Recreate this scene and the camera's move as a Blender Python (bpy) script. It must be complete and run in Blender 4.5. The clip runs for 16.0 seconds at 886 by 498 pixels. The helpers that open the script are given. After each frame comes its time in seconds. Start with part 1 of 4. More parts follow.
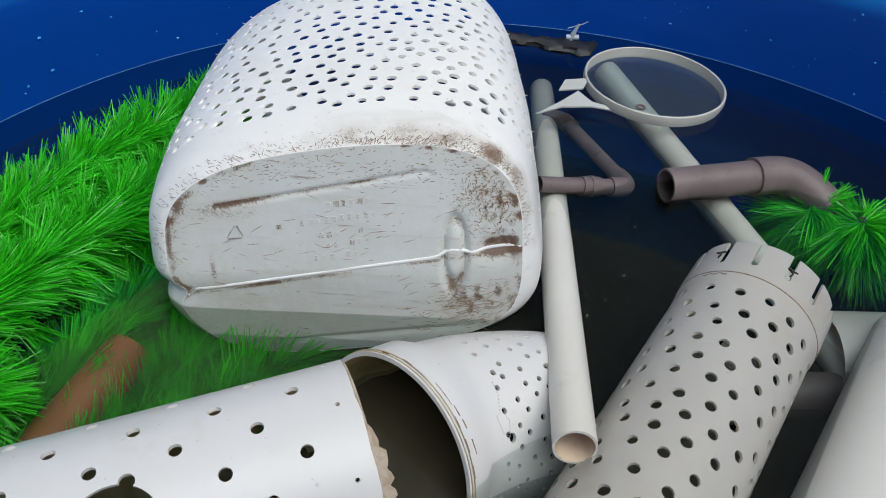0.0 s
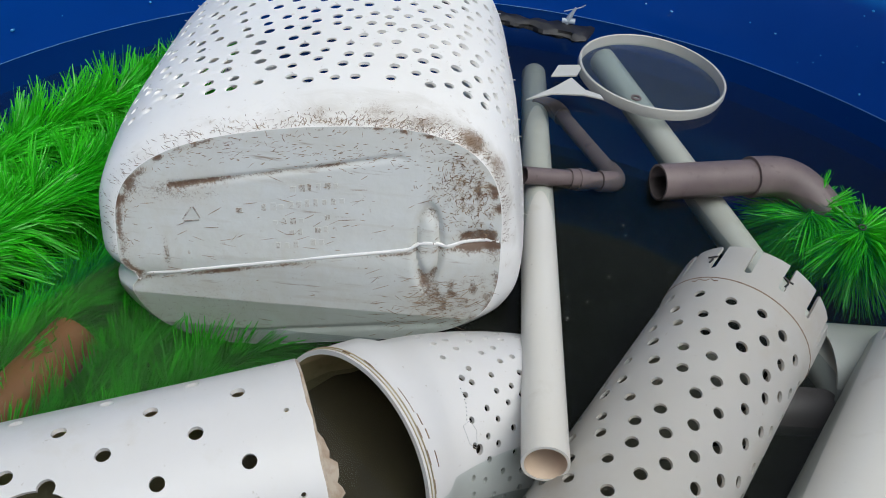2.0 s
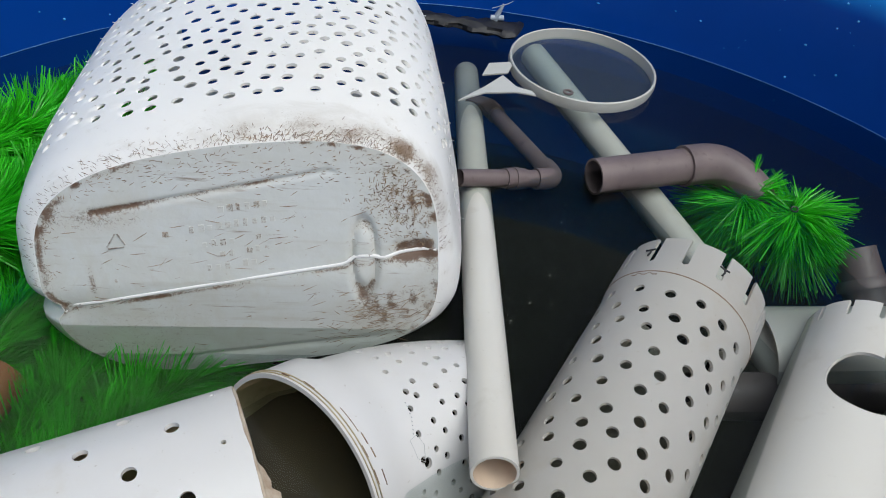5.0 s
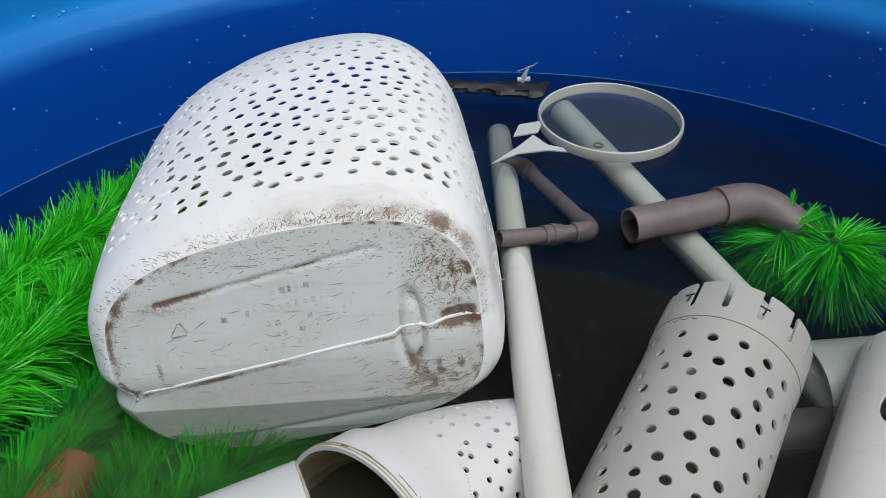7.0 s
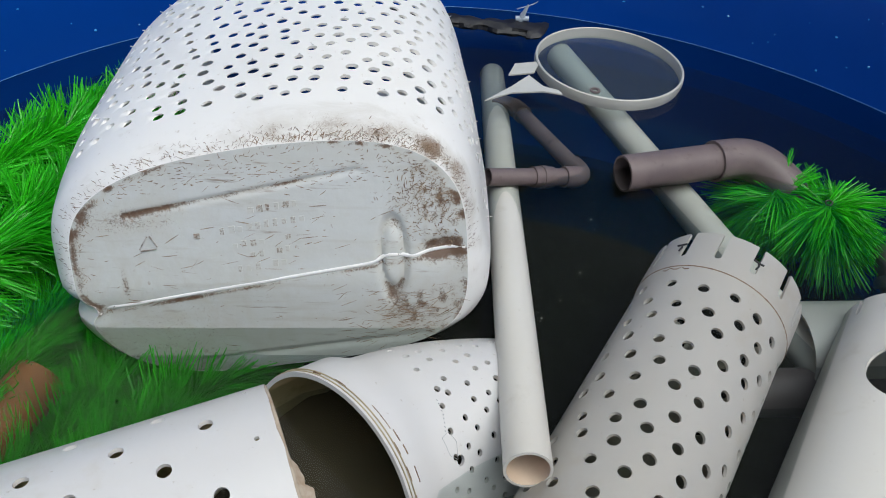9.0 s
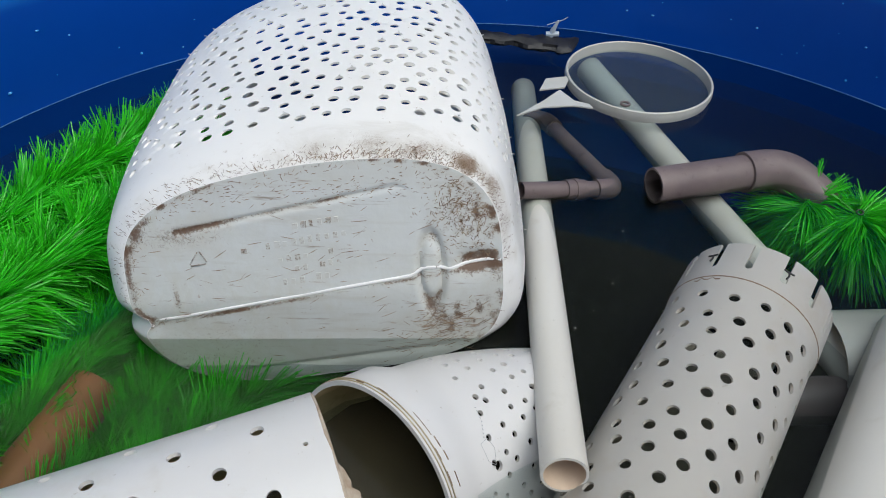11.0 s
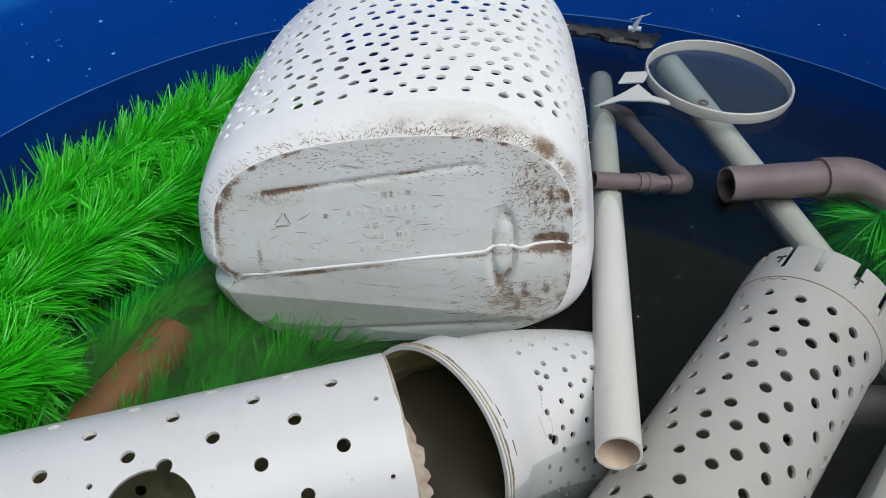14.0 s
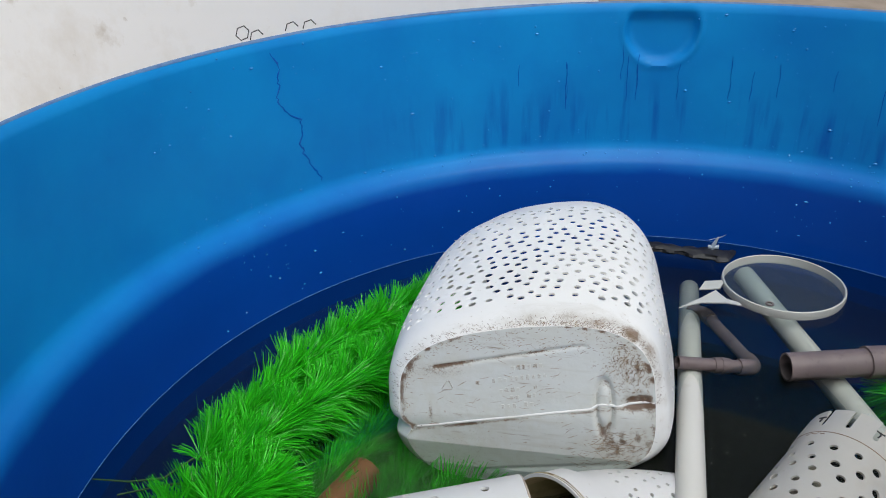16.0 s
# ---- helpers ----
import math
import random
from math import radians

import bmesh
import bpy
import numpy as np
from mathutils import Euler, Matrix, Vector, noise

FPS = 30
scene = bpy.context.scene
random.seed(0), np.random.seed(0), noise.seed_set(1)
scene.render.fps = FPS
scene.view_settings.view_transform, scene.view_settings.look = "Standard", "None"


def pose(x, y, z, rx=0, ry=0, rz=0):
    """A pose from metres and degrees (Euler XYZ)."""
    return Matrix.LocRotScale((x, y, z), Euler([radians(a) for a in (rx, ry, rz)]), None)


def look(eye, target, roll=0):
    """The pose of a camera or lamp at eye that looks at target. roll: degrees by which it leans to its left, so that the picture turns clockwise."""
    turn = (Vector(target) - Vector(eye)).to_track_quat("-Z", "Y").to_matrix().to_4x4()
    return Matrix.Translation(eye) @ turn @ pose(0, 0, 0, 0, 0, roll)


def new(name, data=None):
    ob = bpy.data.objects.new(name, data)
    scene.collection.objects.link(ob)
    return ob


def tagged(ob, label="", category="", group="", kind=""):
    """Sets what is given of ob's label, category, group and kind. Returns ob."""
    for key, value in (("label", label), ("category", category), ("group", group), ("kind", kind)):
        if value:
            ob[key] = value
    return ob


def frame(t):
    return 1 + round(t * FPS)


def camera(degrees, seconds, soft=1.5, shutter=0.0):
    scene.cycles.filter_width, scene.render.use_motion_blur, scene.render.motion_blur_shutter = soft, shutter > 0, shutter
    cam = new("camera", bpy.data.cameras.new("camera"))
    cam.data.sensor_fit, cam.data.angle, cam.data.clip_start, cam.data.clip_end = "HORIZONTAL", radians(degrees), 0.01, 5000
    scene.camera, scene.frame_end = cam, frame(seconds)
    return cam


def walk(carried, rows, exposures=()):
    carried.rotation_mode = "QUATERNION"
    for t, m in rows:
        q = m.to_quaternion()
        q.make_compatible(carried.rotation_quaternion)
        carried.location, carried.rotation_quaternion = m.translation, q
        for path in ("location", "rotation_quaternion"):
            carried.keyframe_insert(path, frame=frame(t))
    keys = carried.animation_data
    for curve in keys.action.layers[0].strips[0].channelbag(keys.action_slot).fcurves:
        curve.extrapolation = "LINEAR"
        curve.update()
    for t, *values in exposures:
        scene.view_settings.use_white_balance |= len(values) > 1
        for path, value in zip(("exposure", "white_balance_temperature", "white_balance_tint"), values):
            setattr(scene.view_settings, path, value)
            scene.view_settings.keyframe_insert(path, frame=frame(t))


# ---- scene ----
cam = camera(57.3, 16.0, soft=1.0)
PATH = [
    (0, (0.0325, -0.1258, 0.7102), (-0.0010, 1.3890, -0.5953), 5.93),
    (0.5, (0.0320, -0.0977, 0.6801), (-0.1009, 1.3676, -0.6746), 5.88),
    (1, (0.0499, -0.0701, 0.6962), (-0.0730, 1.4051, -0.6487), 5.20),
    (1.5, (0.0521, -0.0607, 0.6793), (0.0073, 1.4217, -0.6624), 6.89),
    (2, (0.0502, -0.0656, 0.6778), (0.0441, 1.4224, -0.6585), 9.09),
    (2.5, (0.0502, -0.0690, 0.6931), (0.0393, 1.4214, -0.6406), 8.58),
    (3, (0.0583, -0.0578, 0.6838), (0.0598, 1.4348, -0.6474), 8.04),
    (3.5, (0.0714, -0.0407, 0.6853), (0.1862, 1.4626, -0.6288), 8.23),
    (3.7, (0.0702, -0.0377, 0.6856), (0.2030, 1.4621, -0.6308), 8.47),
    (5.8, (0.0628, -0.0469, 0.6804), (0.1460, 1.4298, -0.6659), 7.71),
    (6, (0.0736, -0.0468, 0.7098), (0.1570, 1.4254, -0.6415), 6.05),
    (6.5, (0.0749, -0.0718, 0.7261), (0.0415, 1.4990, -0.5116), -0.09),
    (7, (0.0760, -0.0636, 0.7195), (0.0518, 1.5040, -0.5223), 0.26),
    (7.5, (0.0714, -0.0689, 0.7159), (0.0529, 1.4979, -0.5269), 0.88),
    (8, (0.0675, -0.0617, 0.7011), (0.0604, 1.4849, -0.5670), 1.61),
    (8.5, (0.0663, -0.0555, 0.6880), (0.0793, 1.4438, -0.6356), 4.54),
    (9, (0.0641, -0.0504, 0.6719), (0.1074, 1.4493, -0.6507), 5.78),
    (11.5, (0.0517, -0.0808, 0.6968), (0.0062, 1.4325, -0.6100), 3.39),
    (12, (0.0465, -0.0894, 0.6944), (-0.0166, 1.4082, -0.6297), 5.22),
    (12.5, (0.0443, -0.0956, 0.6967), (-0.0554, 1.3956, -0.6323), 5.48),
    (13, (0.0480, -0.0935, 0.7027), (-0.0810, 1.3955, -0.6263), 4.78),
    (13.5, (0.0497, -0.0903, 0.7050), (-0.0916, 1.3986, -0.6228), 4.07),
    (14, (0.0405, -0.1084, 0.7036), (-0.1249, 1.3721, -0.6308), 4.48),
    (14.5, (0.0464, -0.0973, 0.7203), (-0.1266, 1.3813, -0.6152), 4.59),
    (15, (0.0480, -0.2446, 0.7984), (-0.2860, 1.2409, -0.4984), -2.10),
    (15.5, (0.0848, -0.3612, 0.8617), (-0.3857, 1.2340, -0.2491), -2.68),
    (16, (0.0953, -0.4608, 0.9099), (-0.4284, 1.2359, -0.0104), -1.67),
]
walk(cam, [(t, look(eye, target, roll)) for t, eye, target, roll in PATH], exposures=[(0, 0.17), (16, 0.17)])


# ---- world, sun, exposure ----
world = bpy.data.worlds.new("world")
scene.world = world
world.use_nodes = True
wn = world.node_tree
sky = wn.nodes.new("ShaderNodeTexSky")
sky.sky_type, sky.sun_disc = "NISHITA", False
sky.sun_elevation, sky.sun_rotation = radians(62), radians(132)
sky.dust_density, sky.air_density = 4.0, 0.8
pale = wn.nodes.new("ShaderNodeHueSaturation")
pale.inputs["Saturation"].default_value = 0.5
wn.links.new(sky.outputs[0], pale.inputs["Color"])
wn.links.new(pale.outputs[0], wn.nodes["Background"].inputs[0])
wn.nodes["Background"].inputs[1].default_value = 0.126
sun = new("sun", bpy.data.lights.new("sun", "SUN"))
sun.data.energy, sun.data.angle, sun.data.color = 1.30, radians(50), (0.90, 0.99, 0.98)
sun.matrix_basis = look((0.7, -0.4, 2.7), (0.1, 0.6, 0.0))


# ---- materials ----
def material(name, color, rough=0.5, spots=(), bump=0.0, bump_scale=40.0, sheen=0.0, subsurface=0.0, vary=0.0):
    """A principled material; spots: (noise scale, low, high, colour, xyz stretch) laid over the base one by one."""
    m = bpy.data.materials.new(name)
    m.use_nodes = True
    nt = m.node_tree
    n, link = nt.nodes, nt.links.new
    b = n["Principled BSDF"]
    b.inputs["Roughness"].default_value = rough
    tc = n.new("ShaderNodeTexCoord")
    last = n.new("ShaderNodeRGB")
    last.outputs[0].default_value = (*color, 1)
    last = last.outputs[0]
    if vary:
        info = n.new("ShaderNodeNewGeometry")
        hsv = n.new("ShaderNodeHueSaturation")
        mr = n.new("ShaderNodeMapRange")
        mr.inputs[3].default_value, mr.inputs[4].default_value = 1 - vary, 1 + vary
        link(info.outputs["Random Per Island"], mr.inputs[0])
        link(mr.outputs[0], hsv.inputs["Value"])
        link(last, hsv.inputs["Color"])
        last = hsv.outputs[0]
    for scale, low, high, col, stretch in spots:
        mp = n.new("ShaderNodeMapping")
        mp.inputs["Scale"].default_value = stretch
        link(tc.outputs["Object"], mp.inputs[0])
        nz = n.new("ShaderNodeTexNoise")
        nz.inputs["Scale"].default_value, nz.inputs["Detail"].default_value = scale, 8
        nz.inputs["Roughness"].default_value = 0.62
        link(mp.outputs[0], nz.inputs[0])
        mr = n.new("ShaderNodeMapRange")
        mr.inputs[1].default_value, mr.inputs[2].default_value = low, high
        link(nz.outputs[0], mr.inputs[0])
        mx = n.new("ShaderNodeMix")
        mx.data_type = "RGBA"
        link(mr.outputs[0], mx.inputs[0])
        link(last, mx.inputs[6])
        mx.inputs[7].default_value = (*col, 1)
        last = mx.outputs[2]
    link(last, b.inputs["Base Color"])
    if bump:
        nz = n.new("ShaderNodeTexNoise")
        nz.inputs["Scale"].default_value, nz.inputs["Detail"].default_value = bump_scale, 6
        link(tc.outputs["Object"], nz.inputs[0])
        bp = n.new("ShaderNodeBump")
        bp.inputs["Strength"].default_value, bp.inputs["Distance"].default_value = bump, 0.002
        link(nz.outputs[0], bp.inputs["Height"])
        link(bp.outputs[0], b.inputs["Normal"])
    if subsurface:
        b.inputs["Subsurface Weight"].default_value = subsurface
        b.inputs["Subsurface Radius"].default_value = (0.01, 0.01, 0.01)
    return m


def dirt_and_shade(m, colour, scale, low, high, strength=1.0):
    """Lays grime and painted shade over a material where the mesh attribute of the same name is high, broken up by
    noise.
    """
    nt = m.node_tree
    n, link = nt.nodes, nt.links.new
    b = n["Principled BSDF"]
    base = b.inputs["Base Color"].links[0].from_socket
    at = n.new("ShaderNodeAttribute")
    at.attribute_name = "dirt_and_shade"
    tc = n.new("ShaderNodeTexCoord")
    nz = n.new("ShaderNodeTexNoise")
    nz.inputs["Scale"].default_value, nz.inputs["Detail"].default_value = scale, 10
    nz.inputs["Roughness"].default_value, nz.inputs["Distortion"].default_value = 0.7, 2.2
    link(tc.outputs["Object"], nz.inputs[0])
    ad = n.new("ShaderNodeMath")
    ad.operation = "ADD"
    link(at.outputs["Fac"], ad.inputs[0])
    link(nz.outputs[0], ad.inputs[1])
    mr = n.new("ShaderNodeMapRange")
    mr.inputs[1].default_value, mr.inputs[2].default_value, mr.inputs[4].default_value = low, high, strength
    link(ad.outputs[0], mr.inputs[0])
    mx = n.new("ShaderNodeMix")
    mx.data_type = "RGBA"
    link(mr.outputs[0], mx.inputs[0])
    link(base, mx.inputs[6])
    mx.inputs[7].default_value = (*colour, 1)
    link(mx.outputs[2], b.inputs["Base Color"])
    return m


def clear(name, tint, rough, ior, body=None, body_amount=0.0, bump=0.0):
    """A clear sheet: it lets light through with a tint, mirrors by Fresnel, and may hold some cloudy matter."""
    m = bpy.data.materials.new(name)
    m.use_nodes = True
    nt = m.node_tree
    n, link = nt.nodes, nt.links.new
    n.remove(n["Principled BSDF"])
    tr = n.new("ShaderNodeBsdfTransparent")
    tr.inputs[0].default_value = (*tint, 1)
    last = tr.outputs[0]
    if body:
        df = n.new("ShaderNodeBsdfDiffuse")
        df.inputs[0].default_value = (*body, 1)
        mb = n.new("ShaderNodeMixShader")
        mb.inputs[0].default_value = body_amount
        link(last, mb.inputs[1])
        link(df.outputs[0], mb.inputs[2])
        last = mb.outputs[0]
    if ior > 1:
        gl = n.new("ShaderNodeBsdfGlossy")
        gl.inputs["Roughness"].default_value = rough
        fr = n.new("ShaderNodeFresnel")
        fr.inputs[0].default_value = ior
        if bump:
            tc = n.new("ShaderNodeTexCoord")
            nz = n.new("ShaderNodeTexNoise")
            nz.inputs["Scale"].default_value = 9
            link(tc.outputs["Object"], nz.inputs[0])
            bp = n.new("ShaderNodeBump")
            bp.inputs["Strength"].default_value, bp.inputs["Distance"].default_value = bump, 0.004
            link(nz.outputs[0], bp.inputs["Height"])
            link(bp.outputs[0], gl.inputs["Normal"])
            link(bp.outputs[0], fr.inputs["Normal"])
        mg = n.new("ShaderNodeMixShader")
        link(fr.outputs[0], mg.inputs[0])
        link(last, mg.inputs[1])
        link(gl.outputs[0], mg.inputs[2])
        last = mg.outputs[0]
    link(last, n["Material Output"].inputs[0])
    return m


ONE = (1, 1, 1)
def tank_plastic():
    """Blue tank plastic: deep blue below, painted lighter above the ledge for the stronger light there, with wet runs
    that show the deep blue again.
    """
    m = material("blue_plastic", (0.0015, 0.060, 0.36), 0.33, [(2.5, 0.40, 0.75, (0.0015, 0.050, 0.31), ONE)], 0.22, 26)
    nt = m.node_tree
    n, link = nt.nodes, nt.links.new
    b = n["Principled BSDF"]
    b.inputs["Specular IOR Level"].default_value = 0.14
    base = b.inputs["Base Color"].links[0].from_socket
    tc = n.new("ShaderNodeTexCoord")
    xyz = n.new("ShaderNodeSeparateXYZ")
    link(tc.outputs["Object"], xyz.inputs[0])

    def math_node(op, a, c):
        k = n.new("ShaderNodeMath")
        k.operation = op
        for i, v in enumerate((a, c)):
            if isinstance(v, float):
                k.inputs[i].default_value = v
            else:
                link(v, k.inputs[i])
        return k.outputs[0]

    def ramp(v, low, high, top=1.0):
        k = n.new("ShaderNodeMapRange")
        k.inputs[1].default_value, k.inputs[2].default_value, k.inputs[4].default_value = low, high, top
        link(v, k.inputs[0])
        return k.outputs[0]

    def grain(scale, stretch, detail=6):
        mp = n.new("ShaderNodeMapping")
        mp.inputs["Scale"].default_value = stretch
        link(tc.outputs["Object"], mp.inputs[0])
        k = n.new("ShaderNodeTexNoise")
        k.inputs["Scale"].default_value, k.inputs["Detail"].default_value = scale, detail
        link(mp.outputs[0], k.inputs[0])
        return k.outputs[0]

    # lighter, more cyan tone above the ledge: the upper wall's light as colour
    upper_light = ramp(math_node("ADD", xyz.outputs[2], math_node("MULTIPLY", grain(7.0, ONE), 0.03)), 0.172, 0.236)
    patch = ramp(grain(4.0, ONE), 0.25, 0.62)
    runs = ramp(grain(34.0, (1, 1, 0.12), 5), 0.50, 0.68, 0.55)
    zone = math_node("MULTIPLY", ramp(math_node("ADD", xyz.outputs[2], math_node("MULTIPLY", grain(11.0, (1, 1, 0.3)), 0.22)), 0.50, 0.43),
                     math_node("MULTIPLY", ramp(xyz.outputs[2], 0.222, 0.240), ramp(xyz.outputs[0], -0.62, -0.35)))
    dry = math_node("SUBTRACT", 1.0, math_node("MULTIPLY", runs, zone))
    amount = math_node("MULTIPLY", math_node("MULTIPLY", upper_light, dry), math_node("ADD", 0.62, math_node("MULTIPLY", patch, 0.38)))
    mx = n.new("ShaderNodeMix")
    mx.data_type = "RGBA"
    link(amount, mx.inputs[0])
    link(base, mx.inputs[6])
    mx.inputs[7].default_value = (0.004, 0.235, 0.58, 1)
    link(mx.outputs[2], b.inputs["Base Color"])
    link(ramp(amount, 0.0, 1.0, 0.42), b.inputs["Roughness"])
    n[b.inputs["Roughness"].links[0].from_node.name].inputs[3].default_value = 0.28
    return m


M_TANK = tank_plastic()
M_RIM = material("worn_rim_plastic", (0.10, 0.20, 0.36), 0.6, [(40, 0.4, 0.7, (0.05, 0.12, 0.3), ONE)])
# Near-black floor colour stands for the darkness of the deep water.
M_FLOOR = material("near_black_tank_floor", (0.012, 0.016, 0.02), 0.9, [(5, 0.4, 0.7, (0.02, 0.014, 0.008), ONE)])
M_WATER = clear("water_surface", (0.86, 0.895, 0.89), 0.02, 1.31, bump=0.06)
# Plain tint that imitates light lost with depth; holds no matter.
M_DEEP_TINT = clear("silt", (0.40, 0.43, 0.44), 0, 1.0)
M_MURK = clear("murk", (0.83, 0.86, 0.87), 0, 1.0, (0.050, 0.058, 0.036), 0.08)
# Grey-blue haze in this sheet stands in for sky mirrored on water.
M_FILM = clear("hazy_reflection_film", (0.84, 0.89, 0.90), 0.10, 1.22, (0.30, 0.40, 0.46), 0.085, bump=0.3)
M_PVC = material("white_pvc", (0.78, 0.78, 0.79), 0.32,
                 [(2.5, 0.42, 0.75, (0.70, 0.70, 0.68), ONE), (9, 0.58, 0.85, (0.58, 0.54, 0.45), ONE), (120, 0.66, 0.75, (0.40, 0.36, 0.30), (1, 1, 1))], 0.06, 60)
M_PVC_OLD = material("aged_white_pvc", (0.47, 0.475, 0.46), 0.40,
                     [(2.5, 0.42, 0.75, (0.44, 0.43, 0.39), ONE), (9, 0.56, 0.85, (0.38, 0.34, 0.26), ONE), (150, 0.66, 0.75, (0.3, 0.27, 0.22), ONE)], 0.08, 60)
M_PVC_CREAM = material("cream_pvc", (0.61, 0.595, 0.55), 0.38,
                       [(3, 0.42, 0.75, (0.58, 0.55, 0.49), ONE), (14, 0.58, 0.85, (0.45, 0.41, 0.34), (1, 1, 1)), (150, 0.67, 0.75, (0.3, 0.27, 0.22), ONE)], 0.06, 60)
M_JUG = material("white_polyethylene", (0.90, 0.91, 0.91), 0.36,
                 [(6, 0.5, 0.8, (0.80, 0.80, 0.79), ONE), (90, 0.64, 0.74, (0.45, 0.40, 0.34), (1, 1, 1))], 0.12, 70)
dirt_and_shade(M_JUG, (0.52, 0.50, 0.44), 14, 0.75, 1.35, 0.85)
dirt_and_shade(M_JUG, (0.22, 0.11, 0.05), 55, 1.12, 1.5, 0.9)
dirt_and_shade(M_JUG, (0.17, 0.085, 0.04), 230, 1.02, 1.22, 0.75)
# White plastic greyed to hold the base's shade, with scuffs on top.
M_BASE = material("scuffed_shaded_polyethylene", (0.53, 0.55, 0.54), 0.42,
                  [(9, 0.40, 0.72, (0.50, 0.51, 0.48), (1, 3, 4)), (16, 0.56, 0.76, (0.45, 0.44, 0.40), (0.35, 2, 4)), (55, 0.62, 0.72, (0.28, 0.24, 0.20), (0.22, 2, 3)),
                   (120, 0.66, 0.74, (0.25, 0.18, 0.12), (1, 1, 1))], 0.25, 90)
dirt_and_shade(M_BASE, (0.46, 0.44, 0.38), 16, 0.85, 1.35, 0.8)
dirt_and_shade(M_BASE, (0.22, 0.12, 0.06), 75, 1.12, 1.34, 0.9)
dirt_and_shade(M_BASE, (0.09, 0.05, 0.03), 190, 1.10, 1.24, 0.8)


def lets_light_through(m, colour, amount):
    """Mixes some translucency into a material."""
    nt = m.node_tree
    t = nt.nodes.new("ShaderNodeBsdfTranslucent")
    t.inputs[0].default_value = (*colour, 1)
    mix = nt.nodes.new("ShaderNodeMixShader")
    mix.inputs[0].default_value = amount
    nt.links.new(nt.nodes["Principled BSDF"].outputs[0], mix.inputs[1])
    nt.links.new(t.outputs[0], mix.inputs[2])
    nt.links.new(mix.outputs[0], nt.nodes["Material Output"].inputs[0])


for m in (M_PVC, M_PVC_OLD, M_JUG):
    lets_light_through(m, (0.80, 0.66, 0.44), 0.22)
# Large pipes' inner walls and socket grooves, browner than the outside.
M_OLIVE = material("olive_brown_pvc", (0.50, 0.43, 0.28), 0.55, [(5, 0.4, 0.7, (0.36, 0.29, 0.17), ONE), (30, 0.5, 0.7, (0.20, 0.16, 0.10), ONE)], 0.2, 60)
lets_light_through(M_OLIVE, (0.75, 0.62, 0.36), 0.35)
M_SLUDGE = material("brown_sludge", (0.085, 0.060, 0.032), 0.8, [(12, 0.4, 0.7, (0.045, 0.031, 0.017), ONE)], 0.4, 50)
# Inner walls of the cream and slotted pipes, warmer than outside.
M_WARM = material("warm_beige_pvc", (0.72, 0.60, 0.48), 0.5, [(9, 0.45, 0.75, (0.60, 0.46, 0.34), ONE)])
M_FRAY = material("yellowed_cut_plastic", (0.44, 0.37, 0.29), 0.7, [(60, 0.45, 0.7, (0.28, 0.19, 0.12), ONE)], 0.4, 120)
M_MENISCUS = material("pale_meniscus_glint", (0.08, 0.24, 0.50), 0.4)
M_INK = material("black_marker", (0.02, 0.02, 0.02), 0.6)
M_PENCIL = material("pencil_grey", (0.46, 0.45, 0.43), 0.7)
M_RUST = material("brown_grime", (0.16, 0.09, 0.05), 0.9, [(80, 0.4, 0.7, (0.35, 0.26, 0.17), ONE)], 0.4, 90)
M_BROWN = material("brown_pvc", (0.128, 0.097, 0.097), 0.50, [(8, 0.45, 0.8, (0.20, 0.155, 0.150), ONE), (60, 0.58, 0.75, (0.07, 0.05, 0.045), ONE)], 0.05, 60)
M_ORANGE = material("terracotta_pvc", (0.36, 0.135, 0.04), 0.5, [(10, 0.45, 0.8, (0.24, 0.10, 0.035), ONE)])
M_BLACK = material("black_rubber", (0.006, 0.006, 0.007), 0.55, [(20, 0.5, 0.8, (0.04, 0.04, 0.045), ONE)], 0.2, 60)
M_GREEN = material("green_plastic_bristle", (0.050, 0.60, 0.018), 0.34, [(14, 0.45, 0.75, (0.020, 0.40, 0.014), ONE)], vary=0.45)
lets_light_through(M_GREEN, (0.06, 0.68, 0.02), 0.35)
M_GREEN_DARK = material("dark_green_twine", (0.008, 0.05, 0.01), 0.7)
M_LID = material("grey_white_plastic", (0.50, 0.50, 0.47), 0.45, [(12, 0.45, 0.8, (0.44, 0.43, 0.38), ONE)], 0.05, 60)
M_CLEAR = material("clear_valve_plastic", (0.40, 0.46, 0.52), 0.2)
M_WALL = material("whitewashed_plaster", (0.90, 0.90, 0.895), 0.9,
                  [(2.2, 0.52, 0.75, (0.76, 0.72, 0.66), ONE), (5, 0.60, 0.74, (0.60, 0.55, 0.48), ONE), (13, 0.67, 0.74, (0.50, 0.46, 0.41), ONE)], 0.5, 25)
M_EARTH = material("packed_earth", (0.30, 0.24, 0.19), 0.95, [(4, 0.4, 0.7, (0.20, 0.16, 0.12), ONE)], 0.6, 20)
M_WIRE = material("dark_wire", (0.03, 0.03, 0.03), 0.5)
M_DROP = material("water_bead", (0.03, 0.26, 0.62), 0.03)
M_DRIP = material("wet_streak", (0.002, 0.085, 0.40), 0.25)


# ---- mesh helpers ----
def mesh_from(name, verts, faces, mat, smooth=35.0):
    me = bpy.data.meshes.new(name)
    me.from_pydata([tuple(v) for v in verts], [], [tuple(f) for f in faces])
    me.materials.append(mat)
    me.polygons.foreach_set("use_smooth", [True] * len(me.polygons))
    me.set_sharp_from_angle(angle=radians(smooth))
    me.update()
    return me


def thing(name, label, category, group="", kind=""):
    return tagged(new(name), label, category, group, kind)


